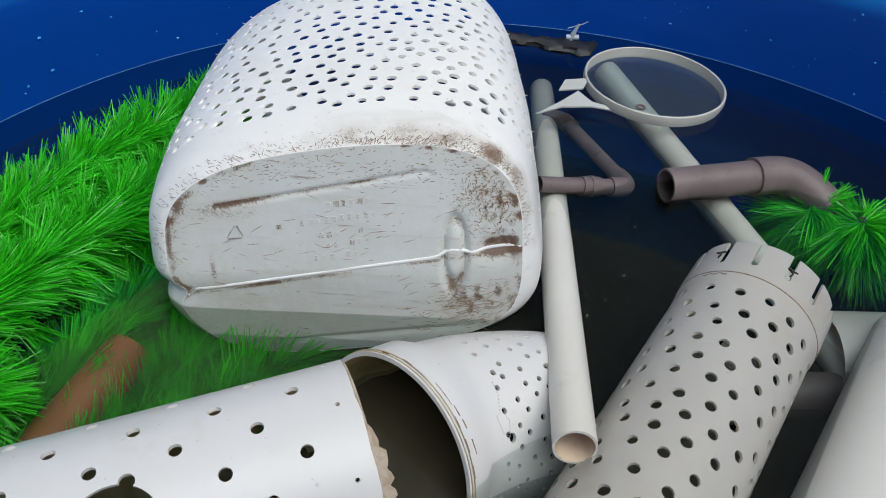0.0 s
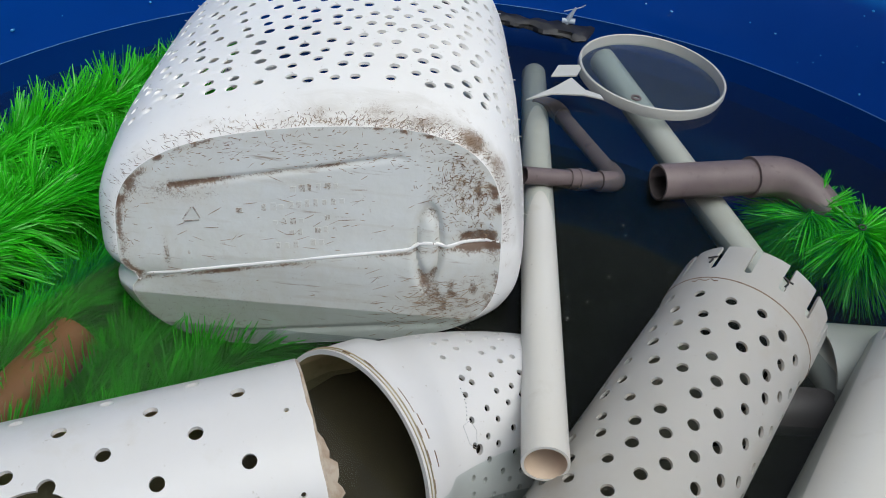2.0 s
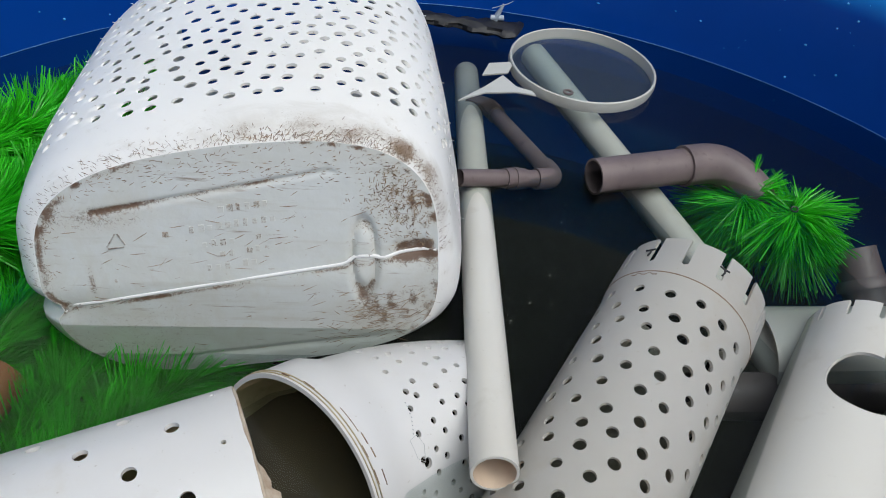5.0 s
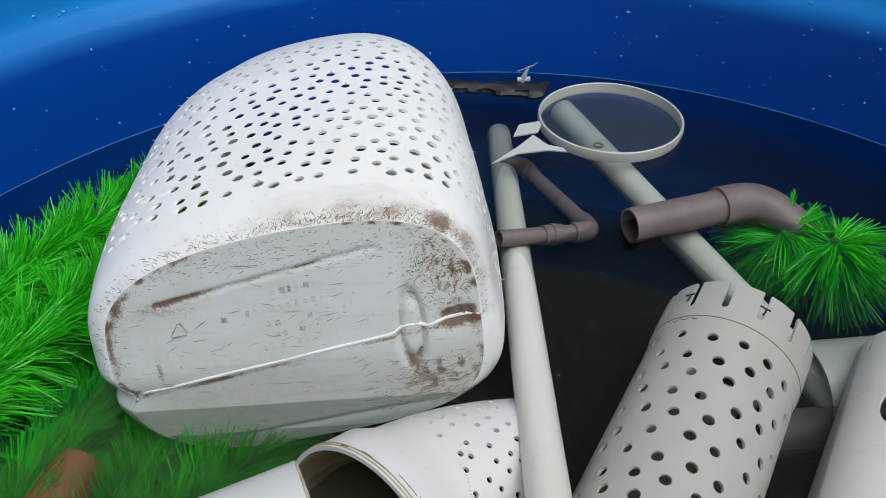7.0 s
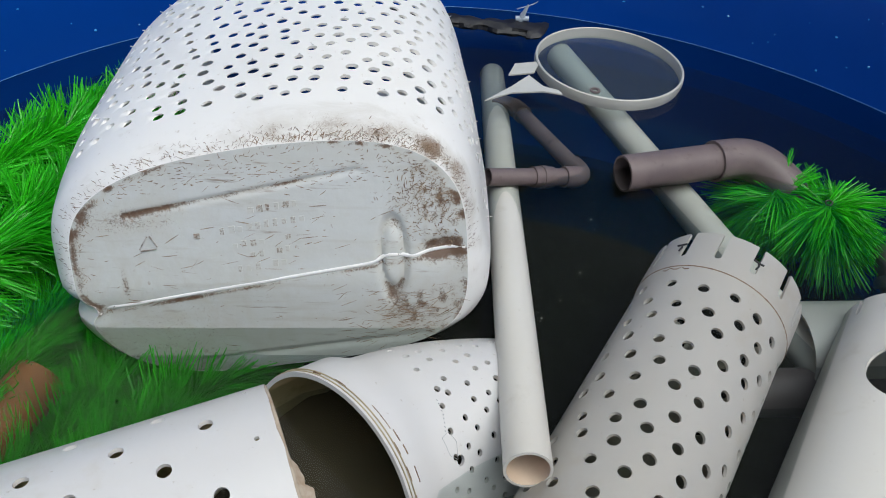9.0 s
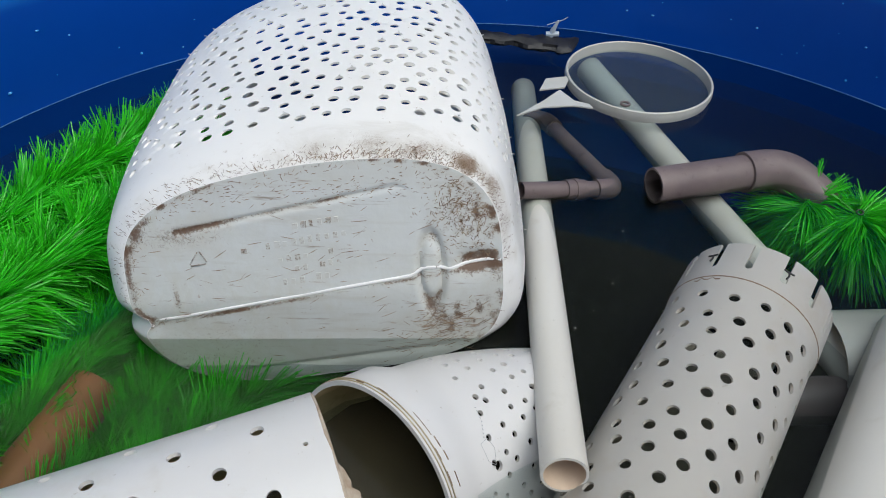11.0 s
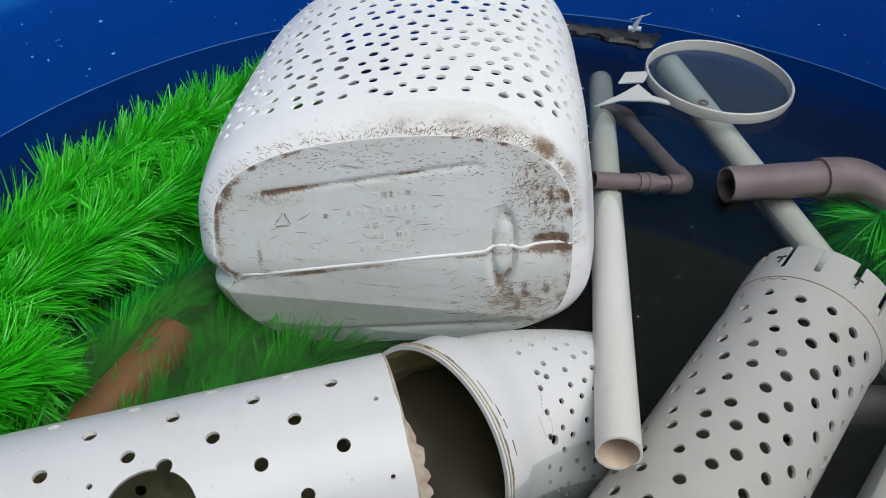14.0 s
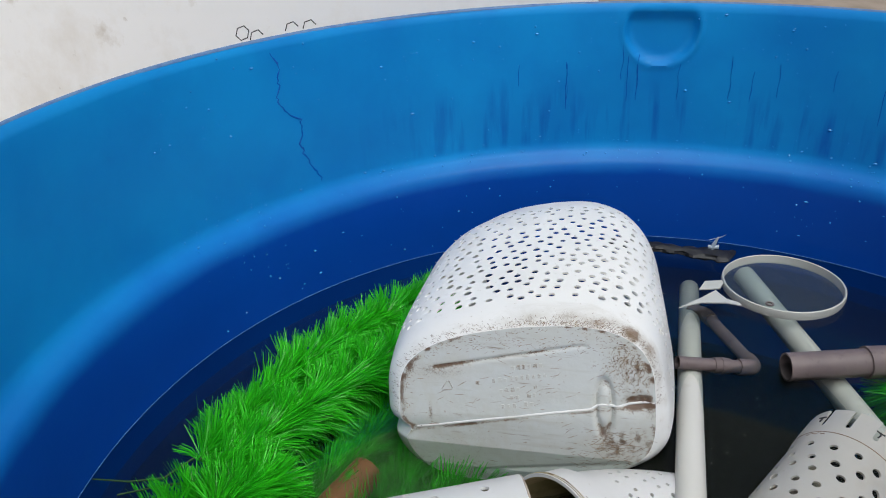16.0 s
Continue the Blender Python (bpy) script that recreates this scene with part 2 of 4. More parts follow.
def part(name, me, parent=None, label=""):
    ob = new(name, me)
    if parent:
        ob.parent = parent
    return tagged(ob, label)


def axes(d):
    """Along, most upward and sideways unit vectors of a line."""
    d = Vector(d).normalized()
    up = Vector((0, 0, 1)) if abs(d.z) < 0.95 else Vector((0, 1, 0))
    e1 = (up - d * up.dot(d)).normalized()
    return d, e1, d.cross(e1)


def sheet(length, width, nl, nw, circles=(), polygons=()):
    """A flat sheet, length by width, with round and other holes cut into it: points, triangles and the index of welded points."""
    circles = np.array(circles, float).reshape(-1, 3)
    pts, edges = [], []
    for i in range(nl + 1):
        for j in range(nw + 1):
            x, y = length * i / nl, width * (j / nw - 0.5)
            rim = i in (0, nl) or j in (0, nw)
            if not rim and len(circles) and np.any(np.hypot(circles[:, 0] - x, circles[:, 1] - y) < circles[:, 2] * 1.25):
                continue
            pts.append((x, y))
    for x, y, r in circles:
        k = 14 if r < 0.02 else 40
        s = len(pts)
        pts += [(x + r * math.cos(2 * math.pi * a / k), y + r * math.sin(2 * math.pi * a / k)) for a in range(k)]
        edges += [(s + a, s + (a + 1) % k) for a in range(k)]
    for poly in polygons:
        s, k = len(pts), len(poly)
        pts += poly
        edges += [(s + a, s + (a + 1) % k) for a in range(k)]
    from mathutils import geometry
    v, _, f, *_ = geometry.delaunay_2d_cdt([Vector(p) for p in pts], edges, [], 0, 1e-6)
    v = np.array([tuple(p) for p in v])
    f = np.array([t for t in f if len(t) == 3])
    mid = v[f].mean(1)
    keep = np.ones(len(f), bool)
    for x, y, r in circles:
        keep &= np.hypot(mid[:, 0] - x, mid[:, 1] - y) > r * 0.985
    for poly in polygons:
        inside = np.zeros(len(f), bool)
        for (xa, ya), (xb, yb) in zip(poly, poly[1:] + poly[:1]):
            if ya != yb:
                cross = ((ya > mid[:, 1]) != (yb > mid[:, 1])) & (mid[:, 0] < (xb - xa) * (mid[:, 1] - ya) / (yb - ya) + xa)
                inside ^= cross
        keep &= ~inside
    f = f[keep]
    first, weld = {}, np.arange(len(v))
    for i in np.where(np.abs(v[:, 1] + width / 2) < 1e-6)[0]:
        first[round(v[i, 0], 5)] = i
    for i in np.where(np.abs(v[:, 1] - width / 2) < 1e-6)[0]:
        weld[i] = first.get(round(v[i, 0], 5), i)
    return v, weld[f]


def shell(v, f, outer, inner):
    """Turns a cut sheet into a solid wall between two mappings of its points."""
    n = len(v)
    verts = [outer(*p) for p in v] + [inner(*p) for p in v]
    faces = [tuple(t) for t in f] + [tuple(n + i for i in reversed(t)) for t in f]
    count = {}
    for t in f:
        for a, b in ((t[0], t[1]), (t[1], t[2]), (t[2], t[0])):
            count[(a, b)] = count.get((a, b), 0) + 1
    for a, b in count:
        if (b, a) not in count:
            faces.append((b, a, n + a, n + b))
    return verts, faces


def pipe_mesh(name, p0, p1, r, wall, mat, circles=(), polygons=(), nl=None, nw=48, bell=(), rough=0.0, turn=0.0, inside=None):
    """A pipe from p0 to p1 with holes. circles: (metres along, degrees round from the top, radius). bell: (from, to, extra radius)."""
    p0, p1 = Vector(p0), Vector(p1)
    length = (p1 - p0).length
    d, e1, e2 = axes(p1 - p0)
    w = 2 * math.pi * r
    nl = nl or max(2, int(length / 0.02))

    def flare(s):
        return sum(x / 2 * (math.tanh((s - a) / 0.002) - math.tanh((s - b) / (0.002 if x < 0.005 else 0.0032))) for a, b, x in bell)

    def at(s, y, rr):
        a = y / r
        rr += flare(s)
        if rough and s > length - 0.004:
            s += rough * (noise.noise((a * 5, 0.3, 1.7)) + 0.5 * noise.noise((a * 19, 5.3, 1.7)))
        if turn:
            # the axis swings round by turn radians over the length, in the plane of d and e2
            k = turn / length
            mid = p0 + d * (math.sin(k * s) / k) + e2 * ((1 - math.cos(k * s)) / k)
            return mid + e1 * math.cos(a) * rr + (e2 * math.cos(k * s) - d * math.sin(k * s)) * math.sin(a) * rr
        return p0 + d * s + (e1 * math.cos(a) + e2 * math.sin(a)) * rr
    v, f = sheet(length, w, nl, nw, [(s, radians(a) * r, q) for s, a, q in circles], [[(s, radians(a) * r) for s, a in poly] for poly in polygons])
    verts, faces = shell(v, f, lambda s, y: at(s, y, r), lambda s, y: at(s, y, r - wall))
    me = mesh_from(name, verts, faces, mat)
    if inside:
        me.materials.append(inside)
        me.polygons.foreach_set("material_index", [1 if len(f) <= i < 2 * len(f) else 0 for i in range(len(faces))])
    return me


def swept(name, points, radii, mat, sides=20, hollow=0.0, smooth=40.0):
    """A round bar or, with hollow, a tube along points."""
    pts = [Vector(p) for p in points]
    verts, faces = [], []
    rings = [(p, r) for p, r in zip(pts, radii)]
    dirs = [(pts[min(i + 1, len(pts) - 1)] - pts[max(i - 1, 0)]).normalized() for i in range(len(pts))]
    if hollow:
        rings += [(p, r - hollow) for p, r in reversed(rings)]
        dirs += dirs[::-1]
    ref = axes(dirs[0])[1]
    for (p, r), d in zip(rings, dirs):
        e1 = (ref - d * ref.dot(d)).normalized()
        ref = e1
        e2 = d.cross(e1)
        verts += [p + (e1 * math.cos(2 * math.pi * k / sides) + e2 * math.sin(2 * math.pi * k / sides)) * r for k in range(sides)]
    m = len(rings)
    for i in range(m if hollow else m - 1):
        for k in range(sides):
            a, b = i * sides + k, i * sides + (k + 1) % sides
            c = (i + 1) % m * sides
            faces.append((a, b, c + (k + 1) % sides, c + k))
    if not hollow:
        faces.append(tuple(reversed(range(sides))))
        faces.append(tuple((m - 1) * sides + k for k in range(sides)))
    return mesh_from(name, verts, faces, mat, smooth)


def box_mesh(name, lo, hi, mat, bevel=0.0):
    bm = bmesh.new()
    bmesh.ops.create_cube(bm, size=1, matrix=Matrix.LocRotScale((Vector(lo) + Vector(hi)) / 2, None, Vector(hi) - Vector(lo)))
    if bevel:
        bmesh.ops.bevel(bm, geom=bm.edges[:], offset=bevel, segments=2, affect="EDGES")
    me = bpy.data.meshes.new(name)
    bm.to_mesh(me)
    bm.free()
    me.materials.append(mat)
    return me


# ---- the tank, its water and what lies round it ----
CX, CY, RW = 0.1645, 0.4819, 0.926
PROFILE = [(0.86, -0.46), (0.90, -0.44), (0.915, -0.30), (0.926, 0.0), (0.934, 0.160), (0.938, 0.184), (0.948, 0.196), (0.962, 0.205),
           (0.972, 0.216), (0.975, 0.232), (0.978, 0.300), (0.984, 0.440), (0.988, 0.520), (0.990, 0.539), (0.998, 0.550)]


def tank_radius(z):
    for (r0, z0), (r1, z1) in zip(PROFILE, PROFILE[1:]):
        if z <= z1:
            return r0 + (r1 - r0) * (z - z0) / (z1 - z0)
    return PROFILE[-1][0]


def wall_point(angle, z, out=0.0):
    r = tank_radius(z) + out + 0.004 * noise.noise((math.sin(angle) * 2, math.cos(angle) * 2, z * 3))
    return Vector((CX + r * math.sin(angle), CY + r * math.cos(angle), z))


DENT_A, DENT_Z, DENT_R = -0.130, 0.496, 0.076


def build_tank():
    tank = thing("water_tank", "large round blue plastic water tank with wet streaked walls", "water tank")
    zs = [z for _, z in PROFILE[:3]] + [-0.15, -0.05, 0.0, 0.08] + [z for _, z in PROFILE[4:10]] + [0.26 + 0.008 * k for k in range(33)] + [0.530, 0.539, 0.550]
    zs = sorted(set(round(z, 4) for z in zs))
    fine = [DENT_A - 0.1 + 0.2 * k / 40 for k in range(41)]
    coarse = [DENT_A + 0.1 + (2 * math.pi - 0.2) * k / 150 for k in range(1, 150)]
    angles = fine + coarse
    n = len(angles)
    verts, faces = [], []
    for z in zs:
        for a in angles:
            push = 0.0
            da = (a - DENT_A) * 0.98
            if abs(da) < 0.12:
                q = math.hypot(da, z - DENT_Z) / DENT_R
                push = 0.018 * (1 / (1 + math.exp((q - 1) * 22))) - 0.004 * math.exp(-((q - 1.12) / 0.08) ** 2)
                push *= max(0.0, min(1.0, (0.536 - z) / 0.022))
            verts.append(wall_point(a, z, push))
    for i in range(len(zs) - 1):
        for k in range(n):
            a, b = i * n + k, i * n + (k + 1) % n
            faces.append((a, a + n, b + n, b))
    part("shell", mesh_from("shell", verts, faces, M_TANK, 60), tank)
    lip = [(0.998, 0.548), (0.999, 0.552), (1.003, 0.5535), (1.007, 0.552), (1.009, 0.547), (1.009, 0.532)]
    outside = [(1.009, 0.532), (1.0085, 0.528), (1.006, 0.40), (1.006, 0.24), (0.975, 0.19), (0.965, 0.0), (0.95, -0.465)]
    for name, prof, mat, label in (("rim_lip", lip, M_RIM, "scuffed grey-blue rolled edge of the tank"), ("outer_wall", outside, M_TANK, "")):
        verts, faces = [], []
        for r, z in prof:
            verts += [(CX + r * math.sin(2 * math.pi * k / 160), CY + r * math.cos(2 * math.pi * k / 160), z) for k in range(160)]
        for i in range(len(prof) - 1):
            for k in range(160):
                a, b = i * 160 + k, i * 160 + (k + 1) % 160
                faces.append((a, a + 160, b + 160, b))
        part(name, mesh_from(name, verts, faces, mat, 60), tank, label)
    ring = [(CX + 0.90 * math.sin(2 * math.pi * k / 96), CY + 0.90 * math.cos(2 * math.pi * k / 96), -0.452) for k in range(96)]
    part("floor_plate", mesh_from("floor_plate", ring, [tuple(reversed(range(96)))], M_FLOOR), tank, "near-black bottom standing for the dark of deep water")
    # a dark trickle line down the wall
    rnd = random.Random(5)
    trail, a, z = [], -1.05, 0.525
    while z > 0.235:
        trail.append(wall_point(a, z, 0.0003))
        step = rnd.uniform(0.004, 0.009)
        z -= step
        a += rnd.uniform(-0.006, 0.0065) + (0.016 if 0.375 < z < 0.39 else 0)
    part("trickle", swept("trickle", trail, [0.0009 + 0.0012 * rnd.random() for _ in trail], M_DRIP, 6), tank, "thin dark trickle line")
    for k in range(16):
        a = rnd.uniform(-0.5, 0.6)
        z0 = rnd.uniform(0.36, 0.46)
        z1 = z0 - rnd.uniform(0.04, 0.12)
        pts = [wall_point(a + 0.004 * noise.noise((k, z0 + (z1 - z0) * i / 8 * 30, 0)), z0 + (z1 - z0) * i / 8, -0.0006) for i in range(9)]
        part("trickle", swept("trickle", pts, [0.0004 + 0.0005 * rnd.random() for _ in pts], M_DRIP, 5), tank)
    return tank


def build_drops():
    """Beads of water on the wall."""
    rnd = random.Random(9)
    verts, faces = [], []
    for k in range(480):
        a = rnd.uniform(-1.35, 0.95)
        z = rnd.choice((rnd.uniform(0.24, 0.54), rnd.uniform(0.40, 0.53), rnd.uniform(0.195, 0.235), rnd.uniform(0.19, 0.24), rnd.uniform(0.02, 0.2)))
        r = rnd.choice((0.0009, 0.0012, 0.0016, 0.0024))
        c = wall_point(a, z, 0.001)
        nrm = Vector((-math.sin(a), -math.cos(a), 0))
        t = Vector((math.cos(a), -math.sin(a), 0))
        up = Vector((0, 0, 1))
        s = len(verts)
        verts.append(c + nrm * (r * 0.8 + 0.003))
        lean = rnd.uniform(0.8, 2.2)
        for ring, h in ((0.6, 0.6), (1.0, 0.0)):
            verts += [c + (t * math.cos(q * math.pi / 4) * (lean if k % 3 == 0 else 1) + up * math.sin(q * math.pi / 4)) * r * ring + nrm * (r * h + 0.002) for q in range(8)]
        for q in range(8):
            faces.append((s, s + 1 + q, s + 1 + (q + 1) % 8))
            faces.append((s + 1 + q, s + 9 + q, s + 9 + (q + 1) % 8, s + 1 + (q + 1) % 8))
    ob = part("droplets", mesh_from("droplets", verts, faces, M_DROP, 80), TANK)
    tagged(ob, "beads of water clinging to the blue wall", kind="stuff")


def disc(name, z, r, mat, cx=CX, cy=CY, k=128):
    pts = [(cx + r * math.sin(2 * math.pi * i / k), cy + r * math.cos(2 * math.pi * i / k), z) for i in range(k)]
    return mesh_from(name, pts, [tuple(reversed(range(k)))], mat)


TANK = build_tank()
build_drops()
water = tagged(new("water", disc("water", 0.0, RW - 0.002, M_WATER)), "still dark water filling the blue tank", "water", kind="structure")
# Stacked sheets added to imitate haze and darkening with depth.
for z in (-0.042, -0.078):
    part("murk_layer", disc("murk_layer", z, tank_radius(z) - 0.004, M_MURK), water)
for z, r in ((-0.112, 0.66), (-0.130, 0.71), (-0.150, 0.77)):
    part("deep_tint_layer", disc("deep_tint_layer", z, r, M_DEEP_TINT, CX - 0.03, CY - 0.06), water)

# Pale thread drawn as the highlight along the water's edge.
line = [(CX + 0.9245 * math.sin(a), CY + 0.9245 * math.cos(a), 0.0015) for a in np.linspace(-2.0, 1.6, 140)]
part("waterline", swept("waterline", line, [0.0005] * 140, M_MENISCUS, 6), TANK, "pale line for the meniscus highlight at the water's edge")
rnd = random.Random(17)
verts, faces = [], []
for k in range(24):
    x, y, r = rnd.uniform(0.2, 0.36), rnd.uniform(0.45, 0.85), rnd.choice((0.0005, 0.0007, 0.0012))
    q = len(verts)
    verts += [(x + r * math.cos(1.26 * i + k), y + r * rnd.uniform(0.5, 1.3) * math.sin(1.26 * i + k), 0.0012) for i in range(5)] + [(x, y, 0.0022)]
    faces += [(q + i, q + (i + 1) % 5, q + 5) for i in range(5)]
tagged(part("floating_specks", mesh_from("floating_specks", verts, faces, M_LID), water), "pale specks drifting on the water", kind="stuff")

ground = tagged(new("ground", box_mesh("ground", (-60, -60, -0.60), (60, 60, -0.47), M_EARTH)), "bare brown earth round the tank", "ground", kind="structure")
wall_back = tagged(new("wall_back", box_mesh("wall_back", (-2.95, 1.78, -0.47), (-0.16, 1.93, 2.4), M_WALL)), "whitewashed stained plaster wall behind the tank", "wall", kind="structure")


# Unseen wall, added to keep sky light off the tank's right side.
light_block_wall = tagged(new("light_block_wall", box_mesh("light_block_wall", (-2.95, -4.0, -0.47), (-2.80, 1.777, 2.4), M_WALL)), "unseen plaster wall added to cut the sky light", "wall", kind="structure")


# ---- the white jug ----
JC = Vector((-0.096, 0.577, 0.0855))
JU = Vector((0.99028, 0.11333, 0.08068))
JV = Vector((-0.11980, 0.39995, 0.90867))
JN = Vector((-0.07071, 0.90950, -0.40964))
J_LEN, J_HW, J_HH = 0.47, 0.222, 0.133


def jug_section(angle, scale):
    """Outline of the jug across its length: a flat-sided rounded shape, lower at one shoulder."""
    c, s = math.sin(angle), math.cos(angle)
    p = 4.2 if c > 0 and s < 0 else 3.0
    k = (abs(c) ** p + abs(s) ** p) ** (-1 / p)
    a, b = J_HW * c * k, J_HH * s * k
    if b > 0:
        b *= 0.97 + 0.75 * a * (1 if a < 0 else 0.5)
    else:
        b *= 1.0 - 0.12 * (a / J_HW)
    if a < -0.12:
        a += 0.016 * math.exp(-((b + 0.052) / 0.010) ** 2)
    return a * scale * (1 + (0.05 if a < 0 else -0.012 + 0.065 / (1 + math.exp((b + 0.01) / 0.02))) * min(1, max(0, (scale - 0.93) / 0.06))), b * scale


def jug_point(y, a, b):
    low = max(0.0, -0.022 - b)
    back = 0.46 * low * low / (low + 0.03) * max(0.0, 1 - max(0.0, y) / 0.2)
    b -= back * 0.42
    return JC + JU * (a + 0.045 * y) + JN * (y + back) + JV * (b + 0.46 * y)


def jug_scale(y):
    t = y / J_LEN
    s = 0.985 + 0.085 * (1 - (1 - min(1, t / 0.45)) ** 2)
    if y < 0.03:
        q = 1 - y / 0.03
        s -= 0.055 * q * q
    if t > 0.6:
        q = (t - 0.6) / 0.4
        s *= 1 - 0.24 * q ** 2.2
    return s


def jug_taper(y):
    return 1 - 0.11 * max(0.0, y / J_LEN - 0.12) / 0.88


def bottom_relief(a, b):
    """Depth of the marks moulded into the bottom, positive outwards."""
    h = 0.0
    seam = -0.024 + 0.12 * a
    h -= 0.006 * math.exp(-((a + 0.20) / 0.025) ** 2) * math.exp(-((b - seam + 0.004) / 0.008) ** 2)
    h -= 0.006 * math.exp(-((a - 0.178) / 0.022) ** 4) * math.exp(-((b - seam - 0.004) / 0.011) ** 2)
    ra, rb = (a - 0.127) / 0.013, (b - seam - 0.002) / 0.039
    q = math.hypot(ra, rb)
    h -= 0.006 * math.exp(-((q - 1) / 0.24) ** 2)
    line = 0.076 + 0.15 * a
    if -0.15 < a < 0.1:
        h -= 0.0022 * math.exp(-((b - line) / 0.003) ** 2)
    low = -0.107 + 0.07 * a
    h -= 0.002 * math.exp(-((b - low) / 0.003) ** 2) * (1 if abs(a) < 0.16 else 0)
    return h


def build_jug():
    jug = thing("perforated_jug", "white plastic jug drilled full of holes, with a scuffed dirty base", "jug")
    rnd = random.Random(3)
    w = 2 * math.pi
    holes = []
    tries = 0
    while len(holes) < 1100 and tries < 60000:
        tries += 1
        s, q = rnd.uniform(0.062, 0.40), rnd.uniform(-2.0, 2.0)
        gap = 0.0158 + 0.003 * max(0, (s - 0.2) / 0.2)
        if all((s - s2) ** 2 + ((q - q2) * 0.17) ** 2 > gap ** 2 for s2, q2, _ in holes):
            holes.append((s, q, 0.0045 + rnd.uniform(-0.0006, 0.0006)))
    # in the flat sheet one unit of angle stands for 0.17 m round the body
    unit = 0.17
    v, f = sheet(J_LEN, w * unit, 60, 120, [(s, q * unit, r) for s, q, r in holes])

    def outer(y, x):
        a, b = jug_section(x / unit, jug_scale(y))
        a *= jug_taper(y)
        a += 0.002 * noise.noise((x * 9, y * 9, 1))
        b += 0.003 * noise.noise((x * 7, y * 7, 4))
        return jug_point(y, a, b)

    def inner(y, x):
        a, b = jug_section(x / unit, jug_scale(y) - 0.018)
        a *= jug_taper(y)
        return jug_point(y + 0.001, a, b)
    verts, faces = shell(v, f, outer, inner)
    me = mesh_from("body", verts, faces, M_JUG, 50)
    vals = []
    for y, x in v:
        edge = math.exp(-((y - 0.010) / 0.014) ** 2)
        corner = math.exp(-((x / unit - 0.85) / 0.45) ** 2)
        band = 0.40 * math.exp(-((y - 0.034) / 0.020) ** 2) * math.exp(-((x / unit - 0.30) / 0.62) ** 2)
        rag = 0.75 + 0.9 * noise.noise((x * 40, y * 25, 3))
        vals.append((0.40 * edge + 0.36 * edge * corner) * rag + band
                    + 0.42 * math.exp(-((y - 0.052) / 0.007) ** 2) * (math.exp(-((x / unit + 0.62) / 0.06) ** 2) + 0.8 * math.exp(-((x / unit + 0.40) / 0.05) ** 2)))
    at = me.attributes.new("dirt_and_shade", "FLOAT", "POINT")
    at.data.foreach_set("value", vals + vals)
    part("body", me, jug)
    # base
    verts, faces, vals = [], [], []
    rings, spokes = 70, 200
    for i in range(rings + 1):
        t = i / rings
        for k in range(spokes):
            a, b = jug_section(2 * math.pi * k / spokes, jug_scale(0) * t)
            h = bottom_relief(a, b) * min(1, (1 - t) * 12) if t < 1 else 0
            h += 0.0012 * noise.noise((a * 20, b * 20, 2)) * (1 - t)
            verts.append(jug_point(-h, a, b))
            seam = -0.024 + 0.12 * a
            up = 1 if b > seam else 0.45
            d = 0.34 + 0.10 * t ** 4 + (0.10 + 0.55 * noise.noise((a * 75, b * 75, 5))) * up * math.exp(-((t - 0.985) / 0.020) ** 2)
            d += 0.22 * noise.noise((a * 5, b * 30, 8))
            d += (0.11 + 0.45 * noise.noise((a * 120, b * 120, 9))) * math.exp(-((a - 0.172) / 0.046) ** 4) * math.exp(-((b - 0.066) / 0.062) ** 4)
            d += (0.04 + 0.32 * noise.noise((a * 120, b * 120, 6))) * math.exp(-((a - 0.175) / 0.040) ** 4) * math.exp(-((b + 0.066) / 0.034) ** 4)
            d += (0.40 + 0.35 * noise.noise((a * 60, b * 60, 4))) * math.exp(-((a - 0.182) / 0.022) ** 4) * math.exp(-((b - seam - 0.003) / 0.012) ** 4)
            line = 0.076 + 0.15 * a
            d += (0.30 + 0.3 * noise.noise((a * 22, 3, 5))) * math.exp(-((b - line) / 0.0028) ** 2) * (1 if -0.15 < a < 0.1 else 0)
            q = math.hypot((a - 0.127) / 0.013, (b - seam - 0.002) / 0.039)
            d += 0.30 * math.exp(-((q - 1) / 0.25) ** 2) * (1 if abs(b - seam) > 0.025 else 0.2)
            d += 0.08 * math.exp(-((a - 0.135) / 0.04) ** 2) * math.exp(-((b + 0.075) / 0.025) ** 2)
            # shadow line under the seam, painted through the grime value
            d += (0.20 + 0.3 * noise.noise((a * 16, 1, 7))) * math.exp(-((b - seam + 0.004) / 0.0025) ** 2)
            d += 0.27 * math.exp(-((t - 0.975) / 0.03) ** 2) * (1 if a < -0.10 and b > seam else 0) * (0.7 + 0.8 * noise.noise((a * 90, b * 90, 2)))
            d += 0.3 * math.exp(-((a + 0.155) / 0.004) ** 2) * math.exp(-((b + 0.02) / 0.02) ** 2)
            d += 0.16 * math.exp(-((a + 0.13) / 0.05) ** 2) * math.exp(-((b - 0.045) / 0.03) ** 2)
            # even rise below the seam paints the lower half's shade, plus one spot
            if b < seam:
                d += 0.07 + 0.10 * math.exp(-((a - 0.13) / 0.018) ** 2) * math.exp(-((b + 0.062) / 0.012) ** 2)
            vals.append(d)
    for i in range(rings):
        for k in range(spokes):
            p, q = i * spokes + k, i * spokes + (k + 1) % spokes
            faces.append((p, q, q + spokes, p + spokes))
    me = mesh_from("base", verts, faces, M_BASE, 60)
    at = me.attributes.new("dirt_and_shade", "FLOAT", "POINT")
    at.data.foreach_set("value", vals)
    part("base", me, jug, "scuffed base coloured darker for shade, with brown grime in its moulded lines")
    # the mould seam across the base, with a kink over the oval mark
    line = []
    for i in range(60):
        a = -0.195 + 0.40 * i / 59
